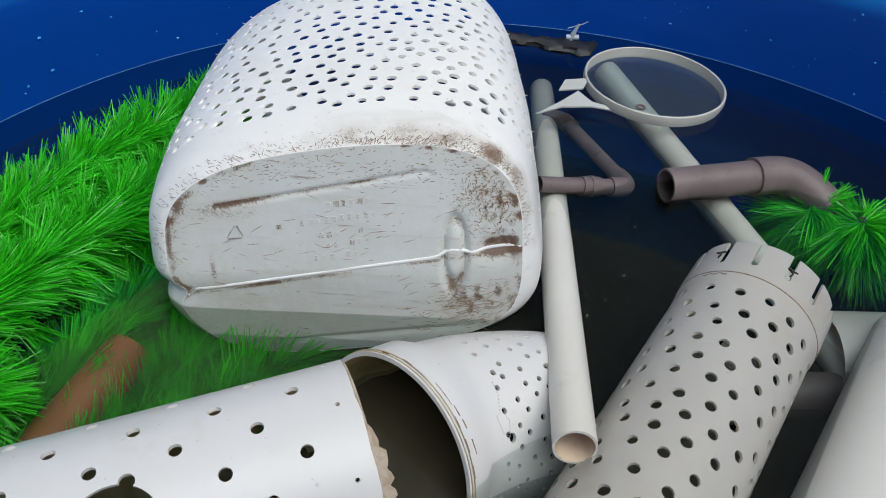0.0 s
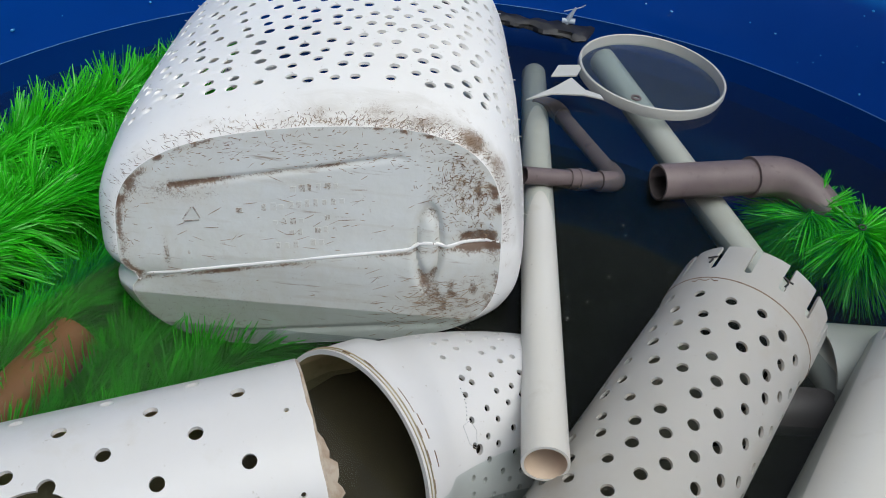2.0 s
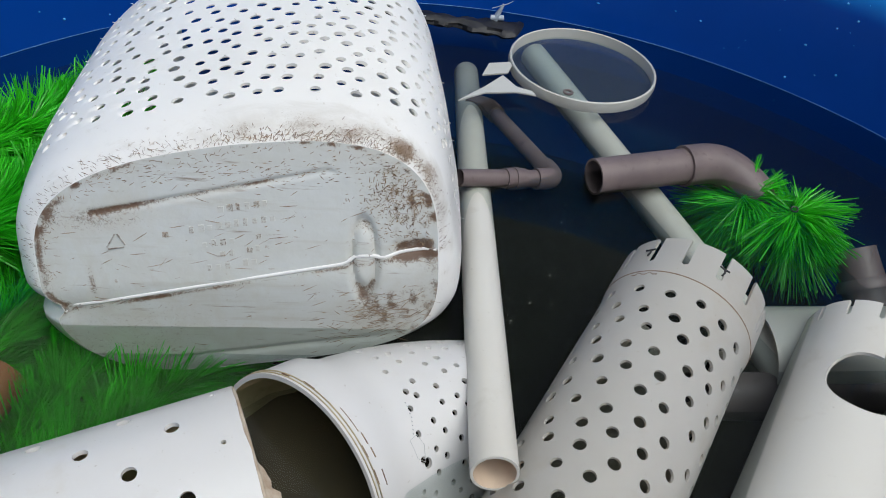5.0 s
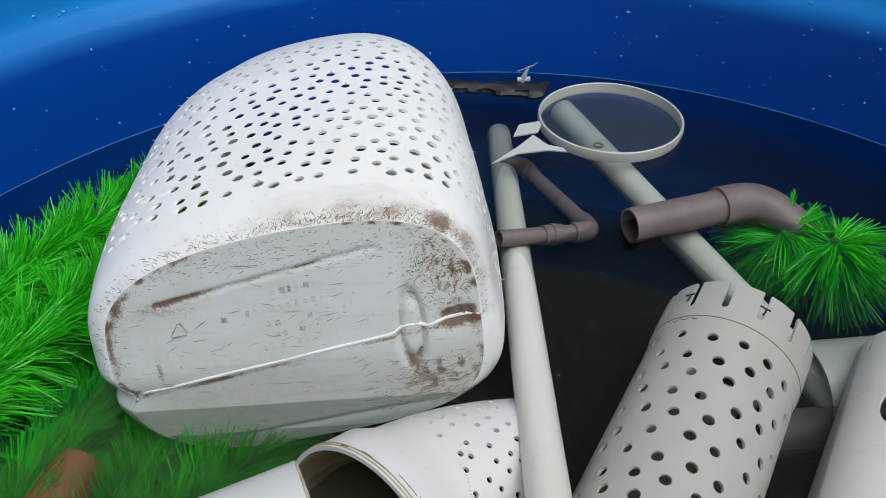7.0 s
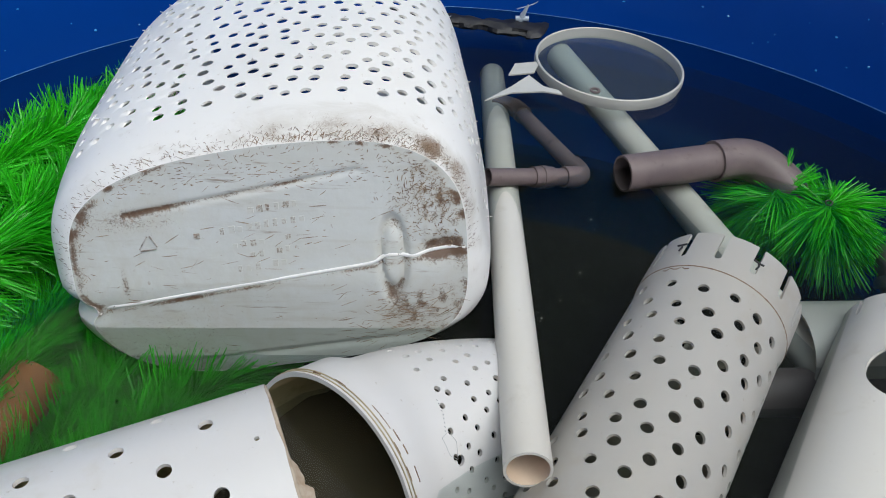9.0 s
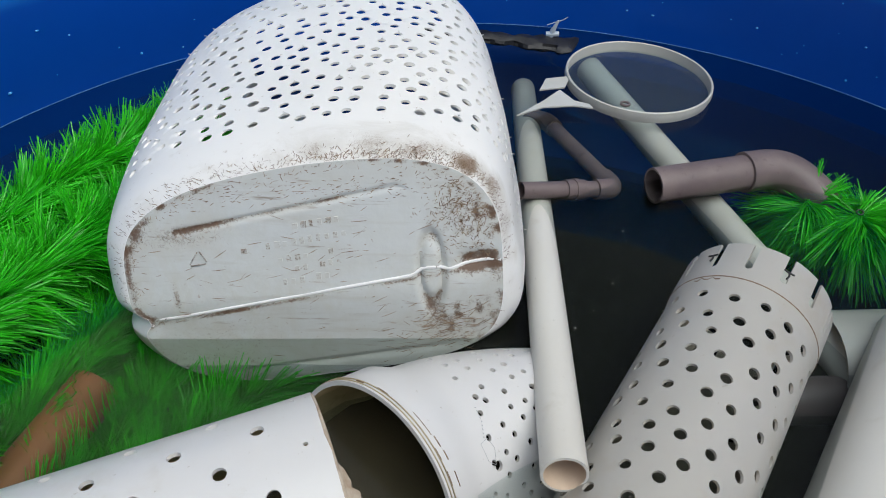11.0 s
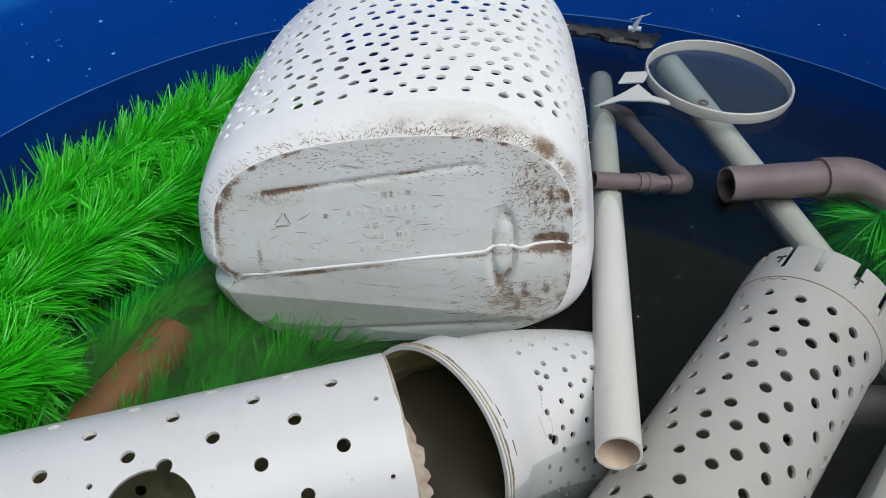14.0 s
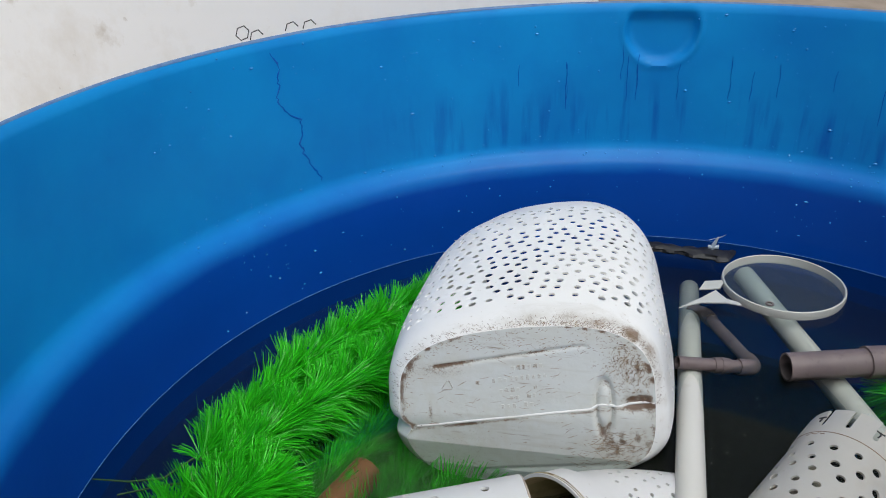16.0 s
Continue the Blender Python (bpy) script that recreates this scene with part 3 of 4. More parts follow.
        b = -0.024 + 0.12 * a + 0.006 * math.exp(-((a - 0.125) / 0.012) ** 2)
        line.append(jug_point(0.0008 - bottom_relief(a, b), a, b))
    part("mould_seam", swept("mould_seam", line, [0.0021] * 60, M_JUG, 8), jug, "raised white mould seam")
    # raised moulded lines of lettering that cannot be read, as bars
    for row, (a0, b0, n) in enumerate(((-0.020, 0.050, 6), (-0.078, 0.026, 13), (-0.048, 0.012, 8), (-0.040, 0.000, 7), (-0.036, -0.013, 6))):
        for k in range(n):
            if rnd.random() < 0.12:
                continue
            a = a0 + k * 0.0092
            b = b0 + (a - a0) * 0.12
            me = box_mesh("moulded_bar", (a, b + rnd.uniform(0, 0.001), 0), (a + rnd.uniform(0.004, 0.0065), b + rnd.uniform(0.0055, 0.008), 0.0007), M_BASE)
            for vert in me.vertices:
                vert.co = jug_point(-vert.co.z * 0.9 - 0.0002, vert.co.x, vert.co.y)
            at = me.attributes.new("dirt_and_shade", "FLOAT", "POINT")
            at.data.foreach_set("value", [0.47 + 0.17 * rnd.random()] * len(me.vertices))
            part("moulded_bar", me, jug)
    # a small triangular mark moulded beside the lettering
    tri = [(-0.136, 0.016), (-0.124, 0.034), (-0.115, 0.018), (-0.136, 0.016)]
    for (a0, b0), (a1, b1) in zip(tri, tri[1:]):
        me = swept("moulded_bar", [jug_point(-0.0008, a0 + (a1 - a0) * t, b0 + (b1 - b0) * t) for t in (0.12, 0.5, 0.88)], [0.0008] * 3, M_BASE, 6)
        at = me.attributes.new("dirt_and_shade", "FLOAT", "POINT")
        at.data.foreach_set("value", [0.66] * len(me.vertices))
        part("moulded_bar", me, jug)
    # short dark scratches and raised fibres along the worn edges
    verts, faces = [], []

    def stroke(p, q, nrm, half):
        side = (q - p).cross(nrm).normalized() * half
        n0 = len(verts)
        lift = nrm * 0.0005
        mid = (p + q) / 2 + lift * 1.6
        verts.extend([p - side * 0.3 + lift, p + side * 0.3 + lift, mid + side, mid - side, q + side * 0.3 + lift, q - side * 0.3 + lift])
        faces.extend([(n0, n0 + 1, n0 + 2, n0 + 3), (n0 + 3, n0 + 2, n0 + 4, n0 + 5)])
    for k in range(1100):
        g = rnd.choice((rnd.uniform(-1.75, 1.6), rnd.gauss(0.75, 0.35), rnd.gauss(0.2, 0.5)))
        y = abs(rnd.gauss(0.002, 0.006)) + 0.001
        p = outer(y, g * unit)
        q = outer(max(0.0005, y + rnd.uniform(-0.005, 0.005)), (g + rnd.gauss(0, 0.015)) * unit)
        stroke(p, q, (p - jug_point(y + 0.05, 0, 0)).normalized(), rnd.uniform(0.0002, 0.00042))
    face = -JN
    for k in range(1500):
        pick = rnd.random()
        if pick < 0.55:
            a, b = rnd.gauss(0.172, 0.022), rnd.gauss(0.062, 0.028)
        elif pick < 0.72:
            a, b = rnd.uniform(-0.18, 0.18), rnd.gauss(0.092, 0.010)
        elif pick < 0.80:
            q, t = rnd.uniform(-2.0, 1.6), rnd.gauss(0.945, 0.022)
            a, b = jug_section(q, jug_scale(0) * min(t, 0.955))
        elif pick < 0.86:
            a, b = rnd.gauss(-0.02, 0.09), rnd.gauss(0.02, 0.05)
        else:
            a, b = rnd.gauss(0.14, 0.04), rnd.gauss(-0.075, 0.02)
        ca, cb = jug_section(math.atan2(a / J_HW, b / J_HH), jug_scale(0))
        if math.hypot(a, b) > 0.96 * math.hypot(ca, cb):
            continue
        turn = rnd.gauss(0.12, 1.2 if pick < 0.55 else 0.9 if 0.72 <= pick < 0.80 else 0.3)
        ln = rnd.uniform(0.002, 0.0065) if pick < 0.80 else rnd.uniform(0.003, 0.020)
        a2, b2 = a + ln * math.cos(turn), b + ln * math.sin(turn)
        stroke(jug_point(-bottom_relief(a, b) - 0.0006, a, b), jug_point(-bottom_relief(a2, b2) - 0.0006, a2, b2), face, rnd.uniform(0.00015, 0.00045))
    tagged(part("scratch_wear", mesh_from("scratch_wear", verts, faces, M_RUST, 80), jug), "fine brown scratches and fibres along the worn edges", kind="stuff")
    # shavings left by the drill round some holes
    for s, q, r in holes[::9]:
        p = Vector(outer(s + r, q * unit))
        nrm = (p - JC - JN * s).normalized()
        pts = [p + nrm * 0.0016 * i + Vector((0.0015 * math.sin(i * 2.1 + s * 90), 0.0015 * math.cos(i * 1.7), 0)) for i in range(3)]
        part("shaving", swept("shaving", pts, [0.0007, 0.0006, 0.0003], M_JUG, 5), jug)
    return jug


build_jug()


# ---- large white pipes ----
def ring_mesh(name, centre, axis, r, tube, mat, a0=0, a1=360):
    d, e1, e2 = axes(axis)
    pts = [Vector(centre) + (e1 * math.cos(radians(a)) + e2 * math.sin(radians(a))) * r for a in np.linspace(a0, a1, 60)]
    return swept(name, pts, [tube] * 60, mat, 8)


def hole_rows(s0, s1, step, a0, a1, turn, r, seed, jitter=0.004, sway=2.5):
    rnd = random.Random(seed)
    out, k, s = [], 0, s0
    while s < s1:
        a = a0 + (turn / 2 if k % 2 else 0)
        while a < a1:
            out.append((s + rnd.uniform(-jitter, jitter), a + rnd.uniform(-sway, sway), r * rnd.uniform(0.92, 1.08)))
            a += turn
        s += step
        k += 1
    return out


def silt_bed(axis, radii, z):
    """A flat brown deposit across the inside of a pipe, at height z; axis: points along the pipe, radii: its inner radius there."""
    verts, faces = [], []
    for i, (p, radius) in enumerate(zip(axis, radii)):
        q = axis[min(i + 1, len(axis) - 1)] - axis[max(i - 1, 0)]
        side = Vector((-q.y, q.x, 0)).normalized()
        half = math.sqrt(max(1e-6, radius ** 2 - (z - p.z) ** 2)) * 0.985
        for k in range(7):
            u = k / 3 - 1
            c = p + side * half * u
            verts.append((c.x, c.y, z - 0.004 * u * u + 0.004 * noise.noise((c.x * 30, c.y * 30, 1))))
    for i in range(len(axis) - 1):
        for k in range(6):
            a = i * 7 + k
            faces.append((a, a + 1, a + 8, a + 7))
    return mesh_from("silt_bed", verts, faces, M_SLUDGE, 60)


def build_left_pipe():
    pipe = thing("drain_pipe", "glossy white drainage pipe with drilled holes and a torn cut end", "pipe", "large white pipes")
    c, d = Vector((-0.144, 0.295, 0.011)), Vector((math.cos(0.426) * math.cos(0.078), math.sin(0.426) * math.cos(0.078), math.sin(0.078)))
    p0, p1 = c - d * 0.237, c + d * 0.119
    holes = []
    for k in range(18):
        for i in range(4):
            s, a = (0.243 if k % 2 else 0.280) - 0.0705 * i, -171.5 + 19.4 * k
            if math.hypot(s - 0.121, radians(a - 31) * 0.1) > 0.05:
                holes.append((s, a, 0.0062))
    holes += [(0.316, a, 0.0022) for a in (-38, 2, 43, 84)] + [(0.071, 14, 0.0025), (0.116, 34, 0.038), (0.131, 12.5, 0.007)]
    holes = [(s + 0.022, a, q) for s, a, q in holes]
    part("wall", pipe_mesh("wall", p0, p1, 0.10, 0.004, M_PVC, holes, nw=72, rough=0.0015, inside=M_OLIVE), pipe)
    _, e1, e2 = axes(d)
    verts, faces = [], []
    n = 40
    for i in range(n):
        a = radians(-55 + 135 * i / n)
        base = p1 + (e1 * math.cos(a) + e2 * math.sin(a)) * 0.098
        rag = max(0.0, math.sin((i - 20) / 20 * math.pi)) if i > 20 else 0.0
        tip = base + d * (0.002 + rag * (0.012 + 0.012 * noise.noise((i * 0.7, 2, 3)))) - (e1 * math.cos(a) + e2 * math.sin(a)) * (0.003 + 0.008 * rag)
        verts += [base, tip, base - (e1 * math.cos(a) + e2 * math.sin(a)) * 0.003, tip - d * 0.001]
    for i in range(n - 1):
        q = 4 * i
        faces += [(q, q + 1, q + 5, q + 4), (q + 2, q + 6, q + 7, q + 3), (q + 1, q + 3, q + 7, q + 5)]
    part("torn_edge", mesh_from("torn_edge", verts, faces, M_FRAY, 30), pipe, "frayed yellowed plastic at the cut")
    part("cut_edge", ring_mesh("cut_edge", p1 + d * 0.0005, d, 0.0975, 0.0022, M_FRAY), pipe, "rough beige sawn edge")
    return pipe


build_left_pipe()


SWING = 0.66


def build_socket_pipe():
    pipe = thing("socket_pipe", "white pipe with a belled socket mouth and small drilled holes", "pipe", "large white pipes")
    p0 = Vector((-0.0125, 0.394, -0.037))
    p1 = p0 + Vector((0.640, 0.740, -0.21)) * 0.220
    holes = [h for h in hole_rows(0.094, 0.225, 0.0195, -70, 110, 13.5, 0.0034, 21, 0.005)] + [(0.0995, 52, 0.0055)]
    part("wall", pipe_mesh("wall", p0, p1, 0.105, 0.005, M_PVC, holes, nw=72, bell=((-0.1, 0.048, 0.0085), (-0.1, 0.010, 0.002)), turn=SWING, inside=M_OLIVE), pipe)
    d = (p1 - p0).normalized()
    part("silt_bed", silt_bed([p0 + d * t for t in (-0.10, -0.03, 0.003, 0.05, 0.10, 0.14)], (0.075, 0.085, 0.103, 0.103, 0.103, 0.103), -0.046), pipe, "brown silt settled inside the pipe")
    for s in (0.0035, 0.0075):
        part("groove", ring_mesh("groove", p0 + d * s, d, 0.1155, 0.0007, M_OLIVE), pipe)
    for s, a, wide in ((0.006, -26, 5), (0.008, -12, 7), (0.014, 10, 14), (0.016, 25, 6), (0.017, 33, 5), (0.008, 30, 6), (0.008, 42, 7), (0.018, 44, 8), (0.008, 56, 7), (0.026, 62, 8)):
        part("groove_gap", ring_mesh("groove_gap", p0 + d * s, d, 0.1134 if s > 0.012 else 0.1154, 0.0009, M_RUST, a, a + wide), pipe, "dark gap in the socket ring")
    # faint pencil strokes on the wall
    k = SWING / (p1 - p0).length
    _, e1, e2 = axes(d)

    def on(s, a):
        a = radians(a)
        mid = p0 + d * (math.sin(k * s) / k) + e2 * ((1 - math.cos(k * s)) / k)
        return mid + e1 * math.cos(a) * 0.1053 + (e2 * math.cos(k * s) - d * math.sin(k * s)) * math.sin(a) * 0.1053
    for i in range(9):
        s0, a0 = 0.0915 - 0.0012 * max(0, i - 4), 18 + 2.1 * i
        part("pencil_stroke", swept("pencil_stroke", [on(s0, a0), on(s0 + 0.0008, a0 + 0.8)], [0.0005, 0.0004], M_PENCIL, 5), pipe)
    box = [(0.080, 38), (0.091, 36), (0.098, 42), (0.095, 51), (0.085, 48), (0.080, 38)]
    for (sa, aa), (sb, ab) in zip(box, box[1:]):
        part("pencil_stroke", swept("pencil_stroke", [on(sa, aa), on((sa + sb) / 2, (aa + ab) / 2), on(sb, ab)], [0.0002] * 3, M_PENCIL, 5), pipe)
    return pipe


build_socket_pipe()


def slots(length, depth, count, a0, a1, wide):
    return [[(length - depth, a - wide), (length, a - wide), (length, a + wide), (length - depth, a + wide), (length - depth - 0.003, a)] for a in np.linspace(a0, a1, count)]


def build_slotted_pipe():
    pipe = thing("slotted_pipe", "white perforated pipe with a slotted collar end and black marker strokes", "pipe", "large white pipes")
    c, yaw, pit, r = Vector((0.344, 0.515, -0.013)), 1.06, 0.075, 0.088
    d = Vector((math.cos(yaw) * math.cos(pit), math.sin(yaw) * math.cos(pit), math.sin(pit)))
    p0, p1 = c - d * 0.32, c + d * 0.180
    length = (p1 - p0).length
    holes = hole_rows(0.03, length - 0.085, 0.0290, -140, 150, 23, 0.0064, 34, 0.0055, 3.2)
    part("wall", pipe_mesh("wall", p0, p1, r, 0.0032, M_PVC_OLD, holes, slots(length, 0.042, 14, -166, 168, 2.6), nw=72, bell=((length - 0.063, length + 0.1, 0.003),), inside=M_WARM), pipe)
    part("groove", ring_mesh("groove", p1 - d * 0.063, d, r + 0.0016, 0.0013, M_RUST), pipe, "brown grimy joint line")
    _, e1, e2 = axes(d)

    def on(s, a, out=0.0038):
        return p1 - d * s + (e1 * math.cos(radians(a)) + e2 * math.sin(radians(a))) * (r + out)
    for s, a in ((0.024, 15), (0.022, -42)):
        for line in ([on(s, a - 4), on(s + 0.001, a), on(s, a + 4)], [on(s, a), on(s + 0.006, a + 1), on(s + 0.012, a)]):
            part("marker_stroke", swept("marker_stroke", line, [0.0012] * 3, M_INK, 6), pipe, "black marker stroke")
    line = [on(0.067 + 0.002 * math.sin(i * 2.2), -48 + 3 * i, 0.001) for i in range(8)]
    part("marker_stroke", swept("marker_stroke", line, [0.0012] * 8, M_RUST, 6), pipe)
    return pipe


build_slotted_pipe()


def build_far_slotted_pipe():
    pipe = thing("cut_pipe", "white pipe with a slotted end and a large round cut-out", "pipe", "large white pipes")
    p1 = Vector((0.641, 0.60, -0.022))
    d = Vector((0.52, 0.845, 0.05)).normalized()
    p1 = p1 + d * 0.033
    p0 = p1 - d * 0.55
    holes = [(0.55 - 0.133, -6, 0.043)]
    part("wall", pipe_mesh("wall", p0, p1, 0.080, 0.004, M_PVC_CREAM, holes, slots(0.55, 0.026, 14, -166, 168, 2.0) + [[(0.455, -1), (0.55, -1), (0.55, 2.5), (0.455, 2.5)]], nw=72), pipe)
    return pipe


build_far_slotted_pipe()


# ---- thin pipes ----
def thin_pipe(label, p0, p1, r, mat, group="thin pipes"):
    ob = new("pipe", pipe_mesh("pipe", p0, p1, r, 0.0028, mat, nw=32, nl=12, inside=M_WARM if mat is M_PVC_CREAM else None))
    return tagged(ob, label, "pipe", group)


thin_pipe("long thin off-white pipe lying half in the water", (0.1729, 0.3692, 0.0449), (0.1628, 1.326, -0.0928), 0.0229, M_PVC_CREAM)
thin_pipe("long thin off-white pipe sunk under the water", (0.280, 1.315, -0.034), (0.59, 0.555, -0.066), 0.024, M_PVC_CREAM)
thin_pipe("dull orange pipe sunk among the green bristles", (-0.357, 0.521, -0.076), (-0.424, 0.262, -0.083), 0.031, M_ORANGE)
thin_pipe("dark brown pipe sunk under the white pipes", (0.44, 0.585, -0.085), (0.72, 0.62, -0.085), 0.03, M_BROWN)
thin_pipe("wide white pipe sunk behind the cut pipe", (0.535, 0.655, -0.088), (0.80, 0.69, -0.088), 0.072, M_PVC_OLD, "large white pipes")


def bend(a, corner, b, r, n=10):
    """A path from a to b that rounds the corner."""
    a, corner, b = Vector(a), Vector(corner), Vector(b)
    ia, ib = corner + (a - corner).normalized() * r, corner + (b - corner).normalized() * r
    mid = [ia * (1 - t) ** 2 + corner * 2 * t * (1 - t) + ib * t ** 2 for t in np.linspace(0, 1, n)]
    return mid


def build_brown_elbow():
    pipe = thing("brown_elbow_pipe", "brown plumbing pipe with an elbow, floating half submerged", "pipe", "brown pipes")
    a, c, b = Vector((0.335, 0.895, 0.008)), Vector((0.547, 0.974, 0.006)), Vector((0.634, 0.908, -0.045))
    d = (c - a).normalized()
    e = (b - c).normalized()
    part("tube", swept("tube", [a, a.lerp(c, 0.3), a.lerp(c, 0.6), c - d * 0.05], [0.0265] * 4, M_BROWN, 28, 0.003), pipe)
    el = bend(a, c, b, 0.045)
    part("elbow", swept("elbow", [c - d * 0.075, c - d * 0.055] + el + [c + e * 0.06, c + e * 0.072], [0.031, 0.0305] + [0.0305] * len(el) + [0.0305, 0.031], M_BROWN, 28, 0.004), pipe)
    part("tube", swept("tube", [c + e * 0.06, b], [0.0265] * 2, M_BROWN, 28, 0.003), pipe)
    return pipe


build_brown_elbow()


def build_brown_frame():
    pipe = thing("brown_pipe_frame", "thin brown pipe with a coupling and an elbow, partly sunk", "pipe", "brown pipes")
    a, c, b = Vector((0.141, 0.852, 0.014)), Vector((0.286, 0.913, -0.016)), Vector((0.196, 1.148, -0.050))
    d, e = (c - a).normalized(), (b - c).normalized()
    part("tube", swept("tube", [a, a.lerp(c, 0.5), c - d * 0.02], [0.0125] * 3, M_BROWN, 20, 0.002), pipe)
    for s, q, r in ((0.072, 0.105, 0.0150), (0.086, 0.093, 0.0165)):
        part("coupling", swept("coupling", [a + d * s, a + d * q], [r, r], M_BROWN, 20, 0.002), pipe)
    el = bend(a, c, b, 0.022)
    part("elbow", swept("elbow", [c - d * 0.036] + el + [c + e * 0.036], [0.0155] * (len(el) + 2), M_BROWN, 20, 0.003), pipe)
    part("tube", swept("tube", [c + e * 0.03, b], [0.0125] * 2, M_BROWN, 20, 0.002), pipe)
    f = b + Vector((-0.035, 0.012, -0.004))
    el = bend(c, b, f, 0.018)
    part("elbow", swept("elbow", [b - e * 0.035] + el + [f], [0.0155] * (len(el) + 2), M_BROWN, 20, 0.003), pipe)
    return pipe


build_brown_frame()


def build_brown_stub():
    stub = thing("pipe_stub", "short brown pipe stub with a flanged coupling, sunk", "pipe", "brown pipes")
    a, b = Vector((0.719, 0.837, -0.030)), Vector((0.733, 0.797, -0.062))
    d = (b - a).normalized()
    part("tube", swept("tube", [a, b, b + d * 0.08], [0.0285, 0.031, 0.030], M_BROWN, 24, 0.003), stub)
    part("flange", swept("flange", [b - d * 0.010, b - d * 0.004, b + d * 0.006], [0.0325, 0.0365, 0.0365], M_BROWN, 24, 0.004), stub)


build_brown_stub()


# ---- the floating lid ring ----
def build_lid():
    lid = thing("lid_ring", "grey-white plastic lid ring with a cloudy centre, floating on water", "lid")
    cx, cy, r = 0.350, 1.205, 0.1265
    prof = [(r, 0.019), (r + 0.001, 0.010), (r - 0.002, 0.000), (r - 0.004, 0.000), (r - 0.0038, 0.010), (r - 0.004, 0.019), (r - 0.002, 0.0202)]
    verts, faces = [], []
    k = 96
    for q, z in prof:
        for i in range(k):
            a = 2 * math.pi * i / k
            verts.append((cx + q * math.cos(a), cy + q * math.sin(a), z))
    for j in range(len(prof)):
        for i in range(k):
            a, b = j * k + i, j * k + (i + 1) % k
            c = (j + 1) % len(prof) * k
            faces.append((a, b, c + (i + 1) % k, c + i))
    part("rim", mesh_from("rim", verts, faces, M_LID, 50), lid)
    # added disc that paints the sky's reflection inside the ring
    part("haze_disc", disc("haze_disc", 0.004, r - 0.006, M_FILM, cx, cy, 96), lid, "hazy disc for the sky reflected in the water")
    part("nub", ring_mesh("nub", (cx - 0.03, cy - 0.078, 0.006), (0, 0.05, 1), 0.007, 0.0022, M_BROWN), lid)

    def flat(name, outline, z0, z1):
        n = len(outline)
        vs = [(x, y, z0) for x, y in outline] + [(x, y, z1) for x, y in outline]
        fs = [tuple(range(n, 2 * n)), tuple(reversed(range(n)))] + [(i, (i + 1) % n, n + (i + 1) % n, n + i) for i in range(n)]
        return mesh_from(name, vs, fs, M_LID, 30)
    return lid, flat


LID, flat = build_lid()
part("broken_tab", flat("broken_tab", [(0.176, 1.135), (0.219, 1.150), (0.231, 1.190), (0.188, 1.175)], 0.014, 0.0165), LID)
part("broken_tab", flat("broken_tab", [(0.137, 1.049), (0.18, 1.080), (0.231, 1.092), (0.262, 1.088), (0.256, 1.100), (0.232, 1.108), (0.21, 1.140), (0.18, 1.099)], 0.014, 0.0165), LID)


# ---- black hose and the small valve at the far wall ----
def build_hose():
    hose = thing("black_hose", "black rubber sleeve floating by the tank wall", "hose")
    verts, faces, rings, sides = [], [], 34, 14
    for i in range(rings):
        t = i / (rings - 1)
        x, y = -0.04 + 0.289 * t, 1.352 - 0.025 * t
        wide = 0.017 + 0.012 * max(0, (t - 0.45) / 0.55) + 0.004 * noise.noise((t * 9, 2, 1)) - 0.007 * math.exp(-((t - 0.60) / 0.05) ** 2)
        tall = 0.010 + 0.003 * noise.noise((t * 7, 5, 3))
        if i == rings - 1:
            tall *= 0.35
        for k in range(sides):
            a = 2 * math.pi * k / sides
            crease = 1 + 0.42 * noise.noise((t * 16, math.cos(a) * 1.5, math.sin(a) * 1.5))
            verts.append((x + 0.010 * math.cos(a) * (t > 0.9), y + wide * math.cos(a) * crease, 0.003 + tall * math.sin(a) * crease))
    for i in range(rings - 1):
        for k in range(sides):
            a, b = i * sides + k, i * sides + (k + 1) % sides
            faces.append((a, b, b + sides, a + sides))
    faces += [tuple(reversed(range(sides))), tuple((rings - 1) * sides + k for k in range(sides))]
    part("sleeve", mesh_from("sleeve", verts, faces, M_BLACK, 22), hose)
    valve = thing("valve", "small clear plastic air valve tied above the black hose", "valve")
    c = Vector((0.206, 1.345, 0.024))
    part("stem", swept("stem", [c - Vector((0.004, 0, 0.022)), c, c + Vector((0.008, 0, 0.02))], [0.0045, 0.0050, 0.002], M_CLEAR, 12), valve)
    part("lever", swept("lever", [c + Vector((-0.012, 0, 0.010)), c + Vector((0.016, 0, 0.022)), c + Vector((0.024, 0, 0.028))], [0.0008, 0.0010, 0.0006], M_CLEAR, 8), valve)
    part("collar", swept("collar", [c + Vector((-0.012, 0, -0.008)), c + Vector((0.012, 0, -0.006))], [0.005, 0.005], M_CLEAR, 12), valve)


build_hose()


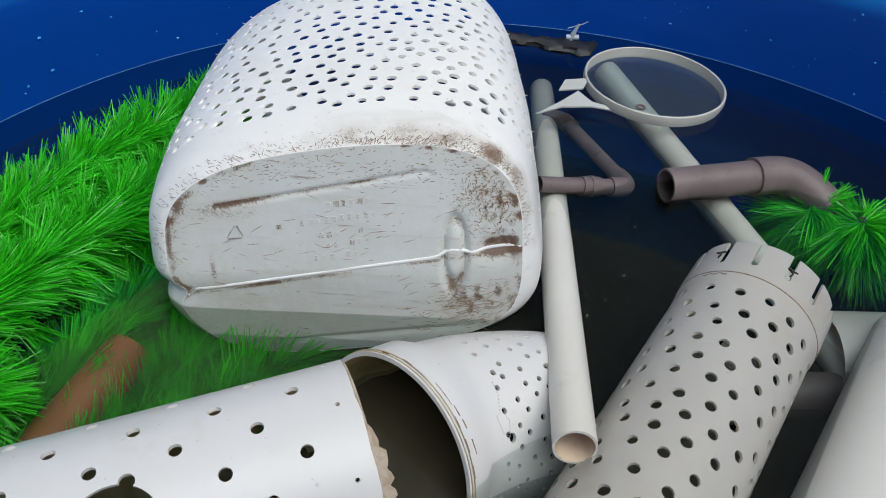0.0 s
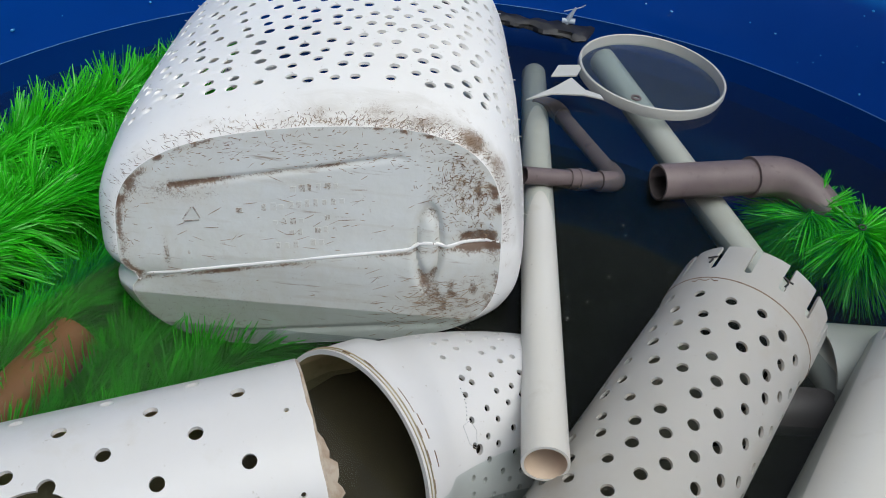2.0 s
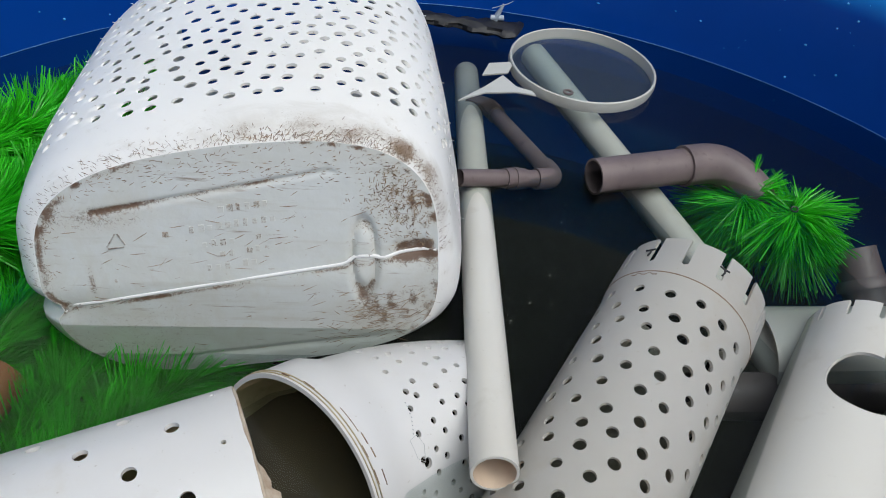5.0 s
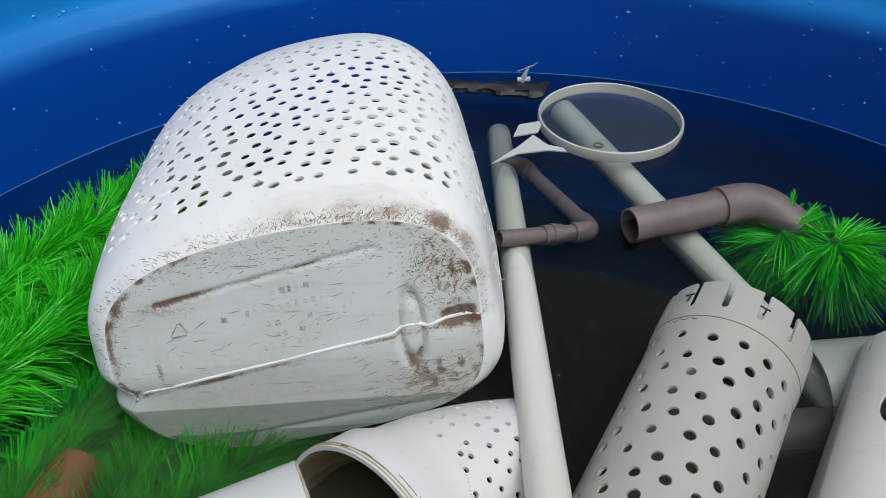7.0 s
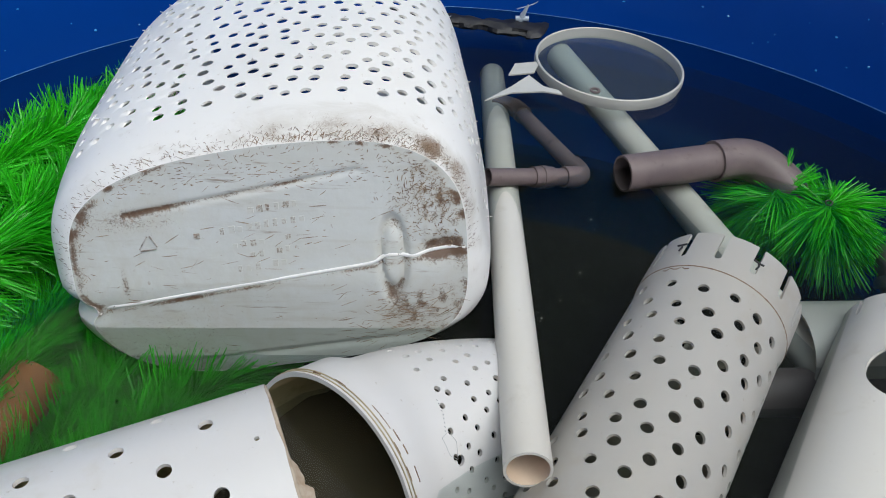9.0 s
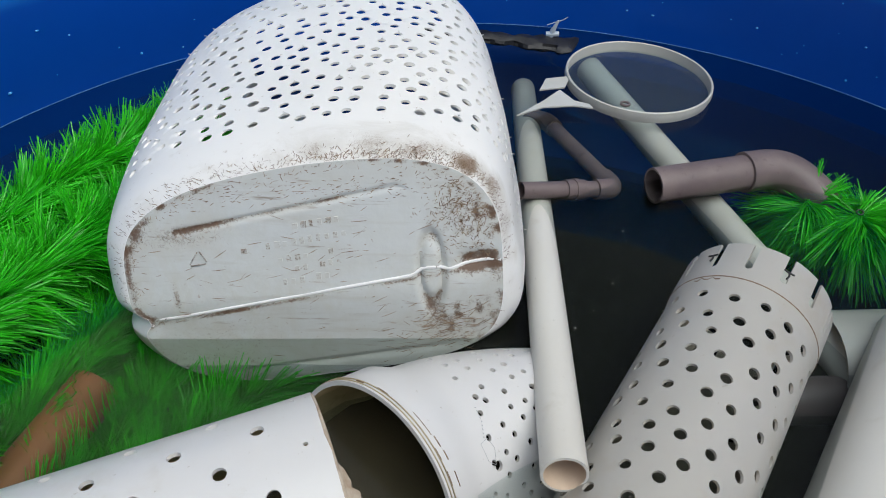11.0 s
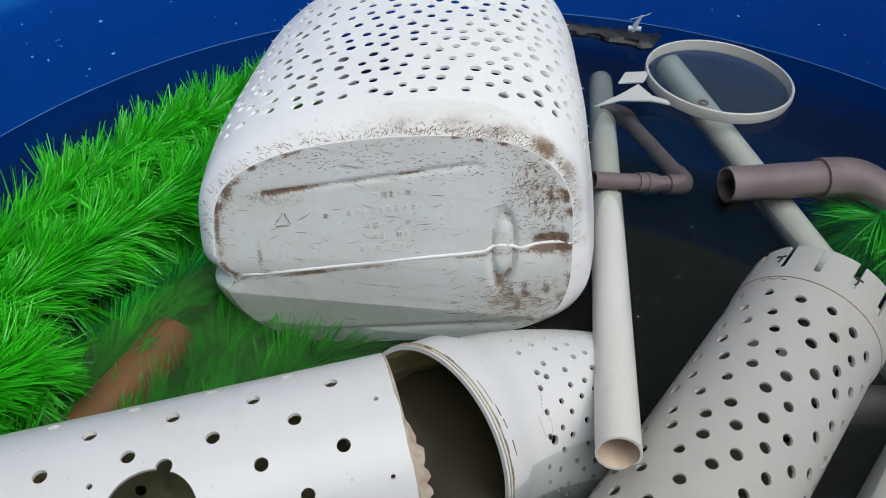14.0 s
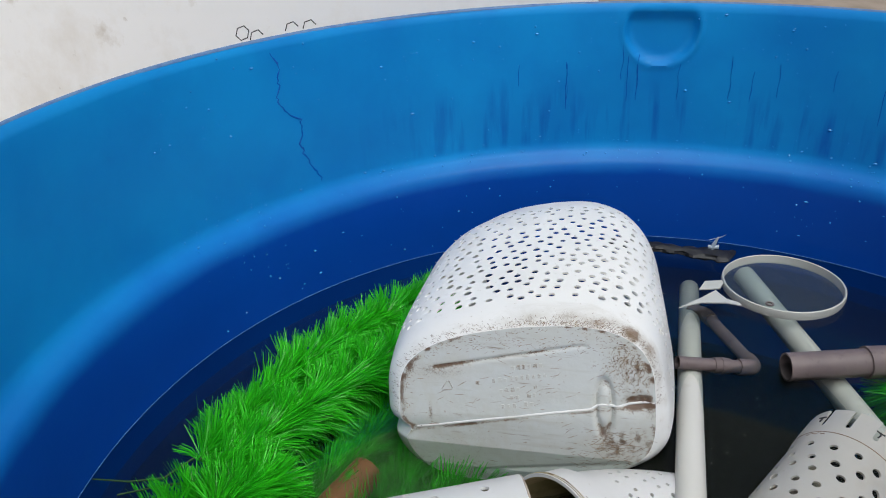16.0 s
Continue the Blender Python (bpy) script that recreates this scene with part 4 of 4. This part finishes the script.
# ---- green bristle brushes ----
def bristle_brush(label, path, reach, count, seed, lean=0.5, droop=0.1, ring=False):
    """A twisted core with bundles of straight stiff bristles that spiral round it and lean along it."""
    rnd = np.random.RandomState(seed)
    brush = thing("bristle_brush", label, "bristle brush", "green bristle brushes")
    P = np.array(path, float)
    seg = np.linalg.norm(np.diff(P, axis=0), axis=1)
    cum = np.r_[0, np.cumsum(seg)]
    each = 13
    bundles = count // each
    verts, faces = [], []
    for k in range(bundles):
        s = cum[-1] * min(1.0, max(0.0, (k + rnd.uniform(0, 1)) / bundles))
        i = min(np.searchsorted(cum, s, "right") - 1, len(seg) - 1)
        base = P[i] + (P[i + 1] - P[i]) * ((s - cum[i]) / seg[i])
        d = (P[i + 1] - P[i]) / seg[i]
        e1 = np.array([0, 0, 1.0]) - d * d[2]
        e1 /= np.linalg.norm(e1)
        e2 = np.cross(d, e1)
        a = rnd.uniform(0, 2 * np.pi)
        wave = noise.noise((s * 22 + seed * 7, math.cos(a), math.sin(a)))
        tilt = lean + 0.5 * wave + rnd.normal(0, 0.20)
        out = e1 * np.cos(a) + e2 * np.sin(a)
        way = out * np.cos(tilt) + d * np.sin(tilt)
        ln = reach * (1 + 0.2 * wave) * rnd.uniform(0.80, 1.10)
        curl = rnd.normal(0, 0.12, 3) - np.array([0, 0, droop])
        fan = rnd.uniform(0.06, 0.15)
        for _ in range(each):
            w = way + rnd.normal(0, fan, 3)
            w /= np.linalg.norm(w)
            one = ln * rnd.uniform(0.86, 1.04)
            side = np.cross(w, rnd.normal(size=3))
            side /= np.linalg.norm(side)
            half = rnd.uniform(0.0007, 0.0012)
            start = base + rnd.normal(0, 0.0022, 3)
            n0 = len(verts)
            for t, q in ((0, 0.8), (0.55, 1), (1, 0.55)):
                c = start + w * one * t + curl * one * t * t
                verts += [c - side * half * q, c + side * half * q]
            faces += [(n0, n0 + 1, n0 + 3, n0 + 2), (n0 + 2, n0 + 3, n0 + 5, n0 + 4)]
    part("core", swept("core", path, [0.003] * len(path), M_GREEN_DARK, 8), brush, "twisted dark core")
    if ring:
        tip = P[0] + (P[0] - P[1]) / seg[0] * 0.006
        part("end_loop", ring_mesh("end_loop", tip, P[0] - P[1], 0.0045, 0.0011, M_WIRE), brush, "small dark wire loop")
    me = bpy.data.meshes.new("bristles")
    me.from_pydata([tuple(v) for v in verts], [], faces)
    me.materials.append(M_GREEN)
    tagged(part("bristles", me, brush), "bright green plastic bristles", kind="stuff")
    return brush


def row(p, q, bulge=0.0, n=12):
    p, q = Vector(p), Vector(q)
    side = Vector((-(q - p).y, (q - p).x, 0)).normalized()
    return [tuple(p.lerp(q, i / (n - 1)) + side * bulge * math.sin(math.pi * i / (n - 1))) for i in range(n)]


LG = "bright green plastic bristle brush floating along the tank wall"
bristle_brush(LG, row((-0.590, 0.390, 0.012), (-0.375, 0.985, 0.012), 0.046), 0.076, 7800, 1, 0.66, 0.12)
bristle_brush(LG, row((-0.545, 0.368, 0.012), (-0.315, 0.86, 0.010), 0.020), 0.084, 7600, 2, 0.66, 0.12)
bristle_brush(LG, row((-0.512, 0.297, 0.004), (-0.470, 0.385, -0.004), 0.0), 0.084, 2000, 3, 0.55, 0.08)
bristle_brush(LG, row((-0.615, 0.19, -0.030), (-0.530, 0.375, -0.030), 0.02), 0.075, 3000, 4, 0.15, 0.0)
SG = "green plastic bristle brush sunk below the water surface"
bristle_brush(SG, row((-0.42, 0.44, -0.085), (-0.30, 0.80, -0.075), 0.02), 0.075, 4000, 5, 0.5, 0.0)
bristle_brush(SG, row((-0.28, 0.34, -0.108), (-0.12, 0.62, -0.108), 0.02), 0.085, 5200, 6, 0.5, 0.0)
bristle_brush(SG, row((-0.50, 0.15, -0.06), (-0.42, 0.32, -0.07), 0.02), 0.07, 3000, 9, 0.4, 0.0)
bristle_brush(SG, row((-0.37, 0.34, -0.118), (-0.22, 0.66, -0.112), 0.01), 0.085, 5200, 10, 0.5, 0.0)
bristle_brush(SG, row((-0.47, 0.36, -0.112), (-0.36, 0.62, -0.108), 0.01), 0.085, 4600, 11, 0.5, 0.0)
bristle_brush("green plastic bristle brush floating end up beside the brown elbow", row((0.632, 0.880, -0.006), (0.640, 0.890, -0.045), 0.0), 0.094, 2000, 7, -0.12, 0.30, True)
bristle_brush("green plastic bristle brush sunk beside the brown elbow", row((0.572, 0.915, -0.016), (0.585, 0.930, -0.05), 0.0), 0.088, 1800, 8, -0.1, 0.35)


# ---- loose wire ends of the brushes ----
def build_wires():
    for pts in ([(-0.600, 0.395, 0.012), (-0.63, 0.345, 0.004), (-0.68, 0.325, 0.003), (-0.74, 0.315, 0.003)],
                [(-0.545, 0.368, 0.012), (-0.585, 0.345, 0.006), (-0.622, 0.33, 0.004), (-0.68, 0.295, 0.003)],
                [(-0.512, 0.297, 0.006), (-0.522, 0.255, 0.008), (-0.515, 0.21, 0.006), (-0.496, 0.165, 0.004)]):
        wire = thing("binding_wire", "loose dark twisted wire end of a bristle brush", "wire", "binding wires")
        part("strand", swept("strand", pts, [0.0022, 0.002, 0.0018, 0.0014], M_GREEN_DARK, 6), wire)


build_wires()


# ---- wire mesh behind the rim ----
def build_wire():
    mesh = thing("wire_mesh", "scraps of dark hexagonal wire netting behind the tank edge", "wire mesh")
    for ang, cz, n in ((-1.085, 0.566, 7), (-1.055, 0.553, 5), (-0.975, 0.556, 4), (-0.935, 0.554, 4)):
        pts = [Vector((CX + 1.022 * math.sin(ang + 0.015 * math.cos(radians(60 * k + 10))), CY + 1.022 * math.cos(ang + 0.015 * math.cos(radians(60 * k + 10))), cz + 0.014 * math.sin(radians(60 * k + 10)))) for k in range(n)]
        part("strand", swept("strand", pts, [0.0012] * 7, M_WIRE, 6), mesh)


build_wire()
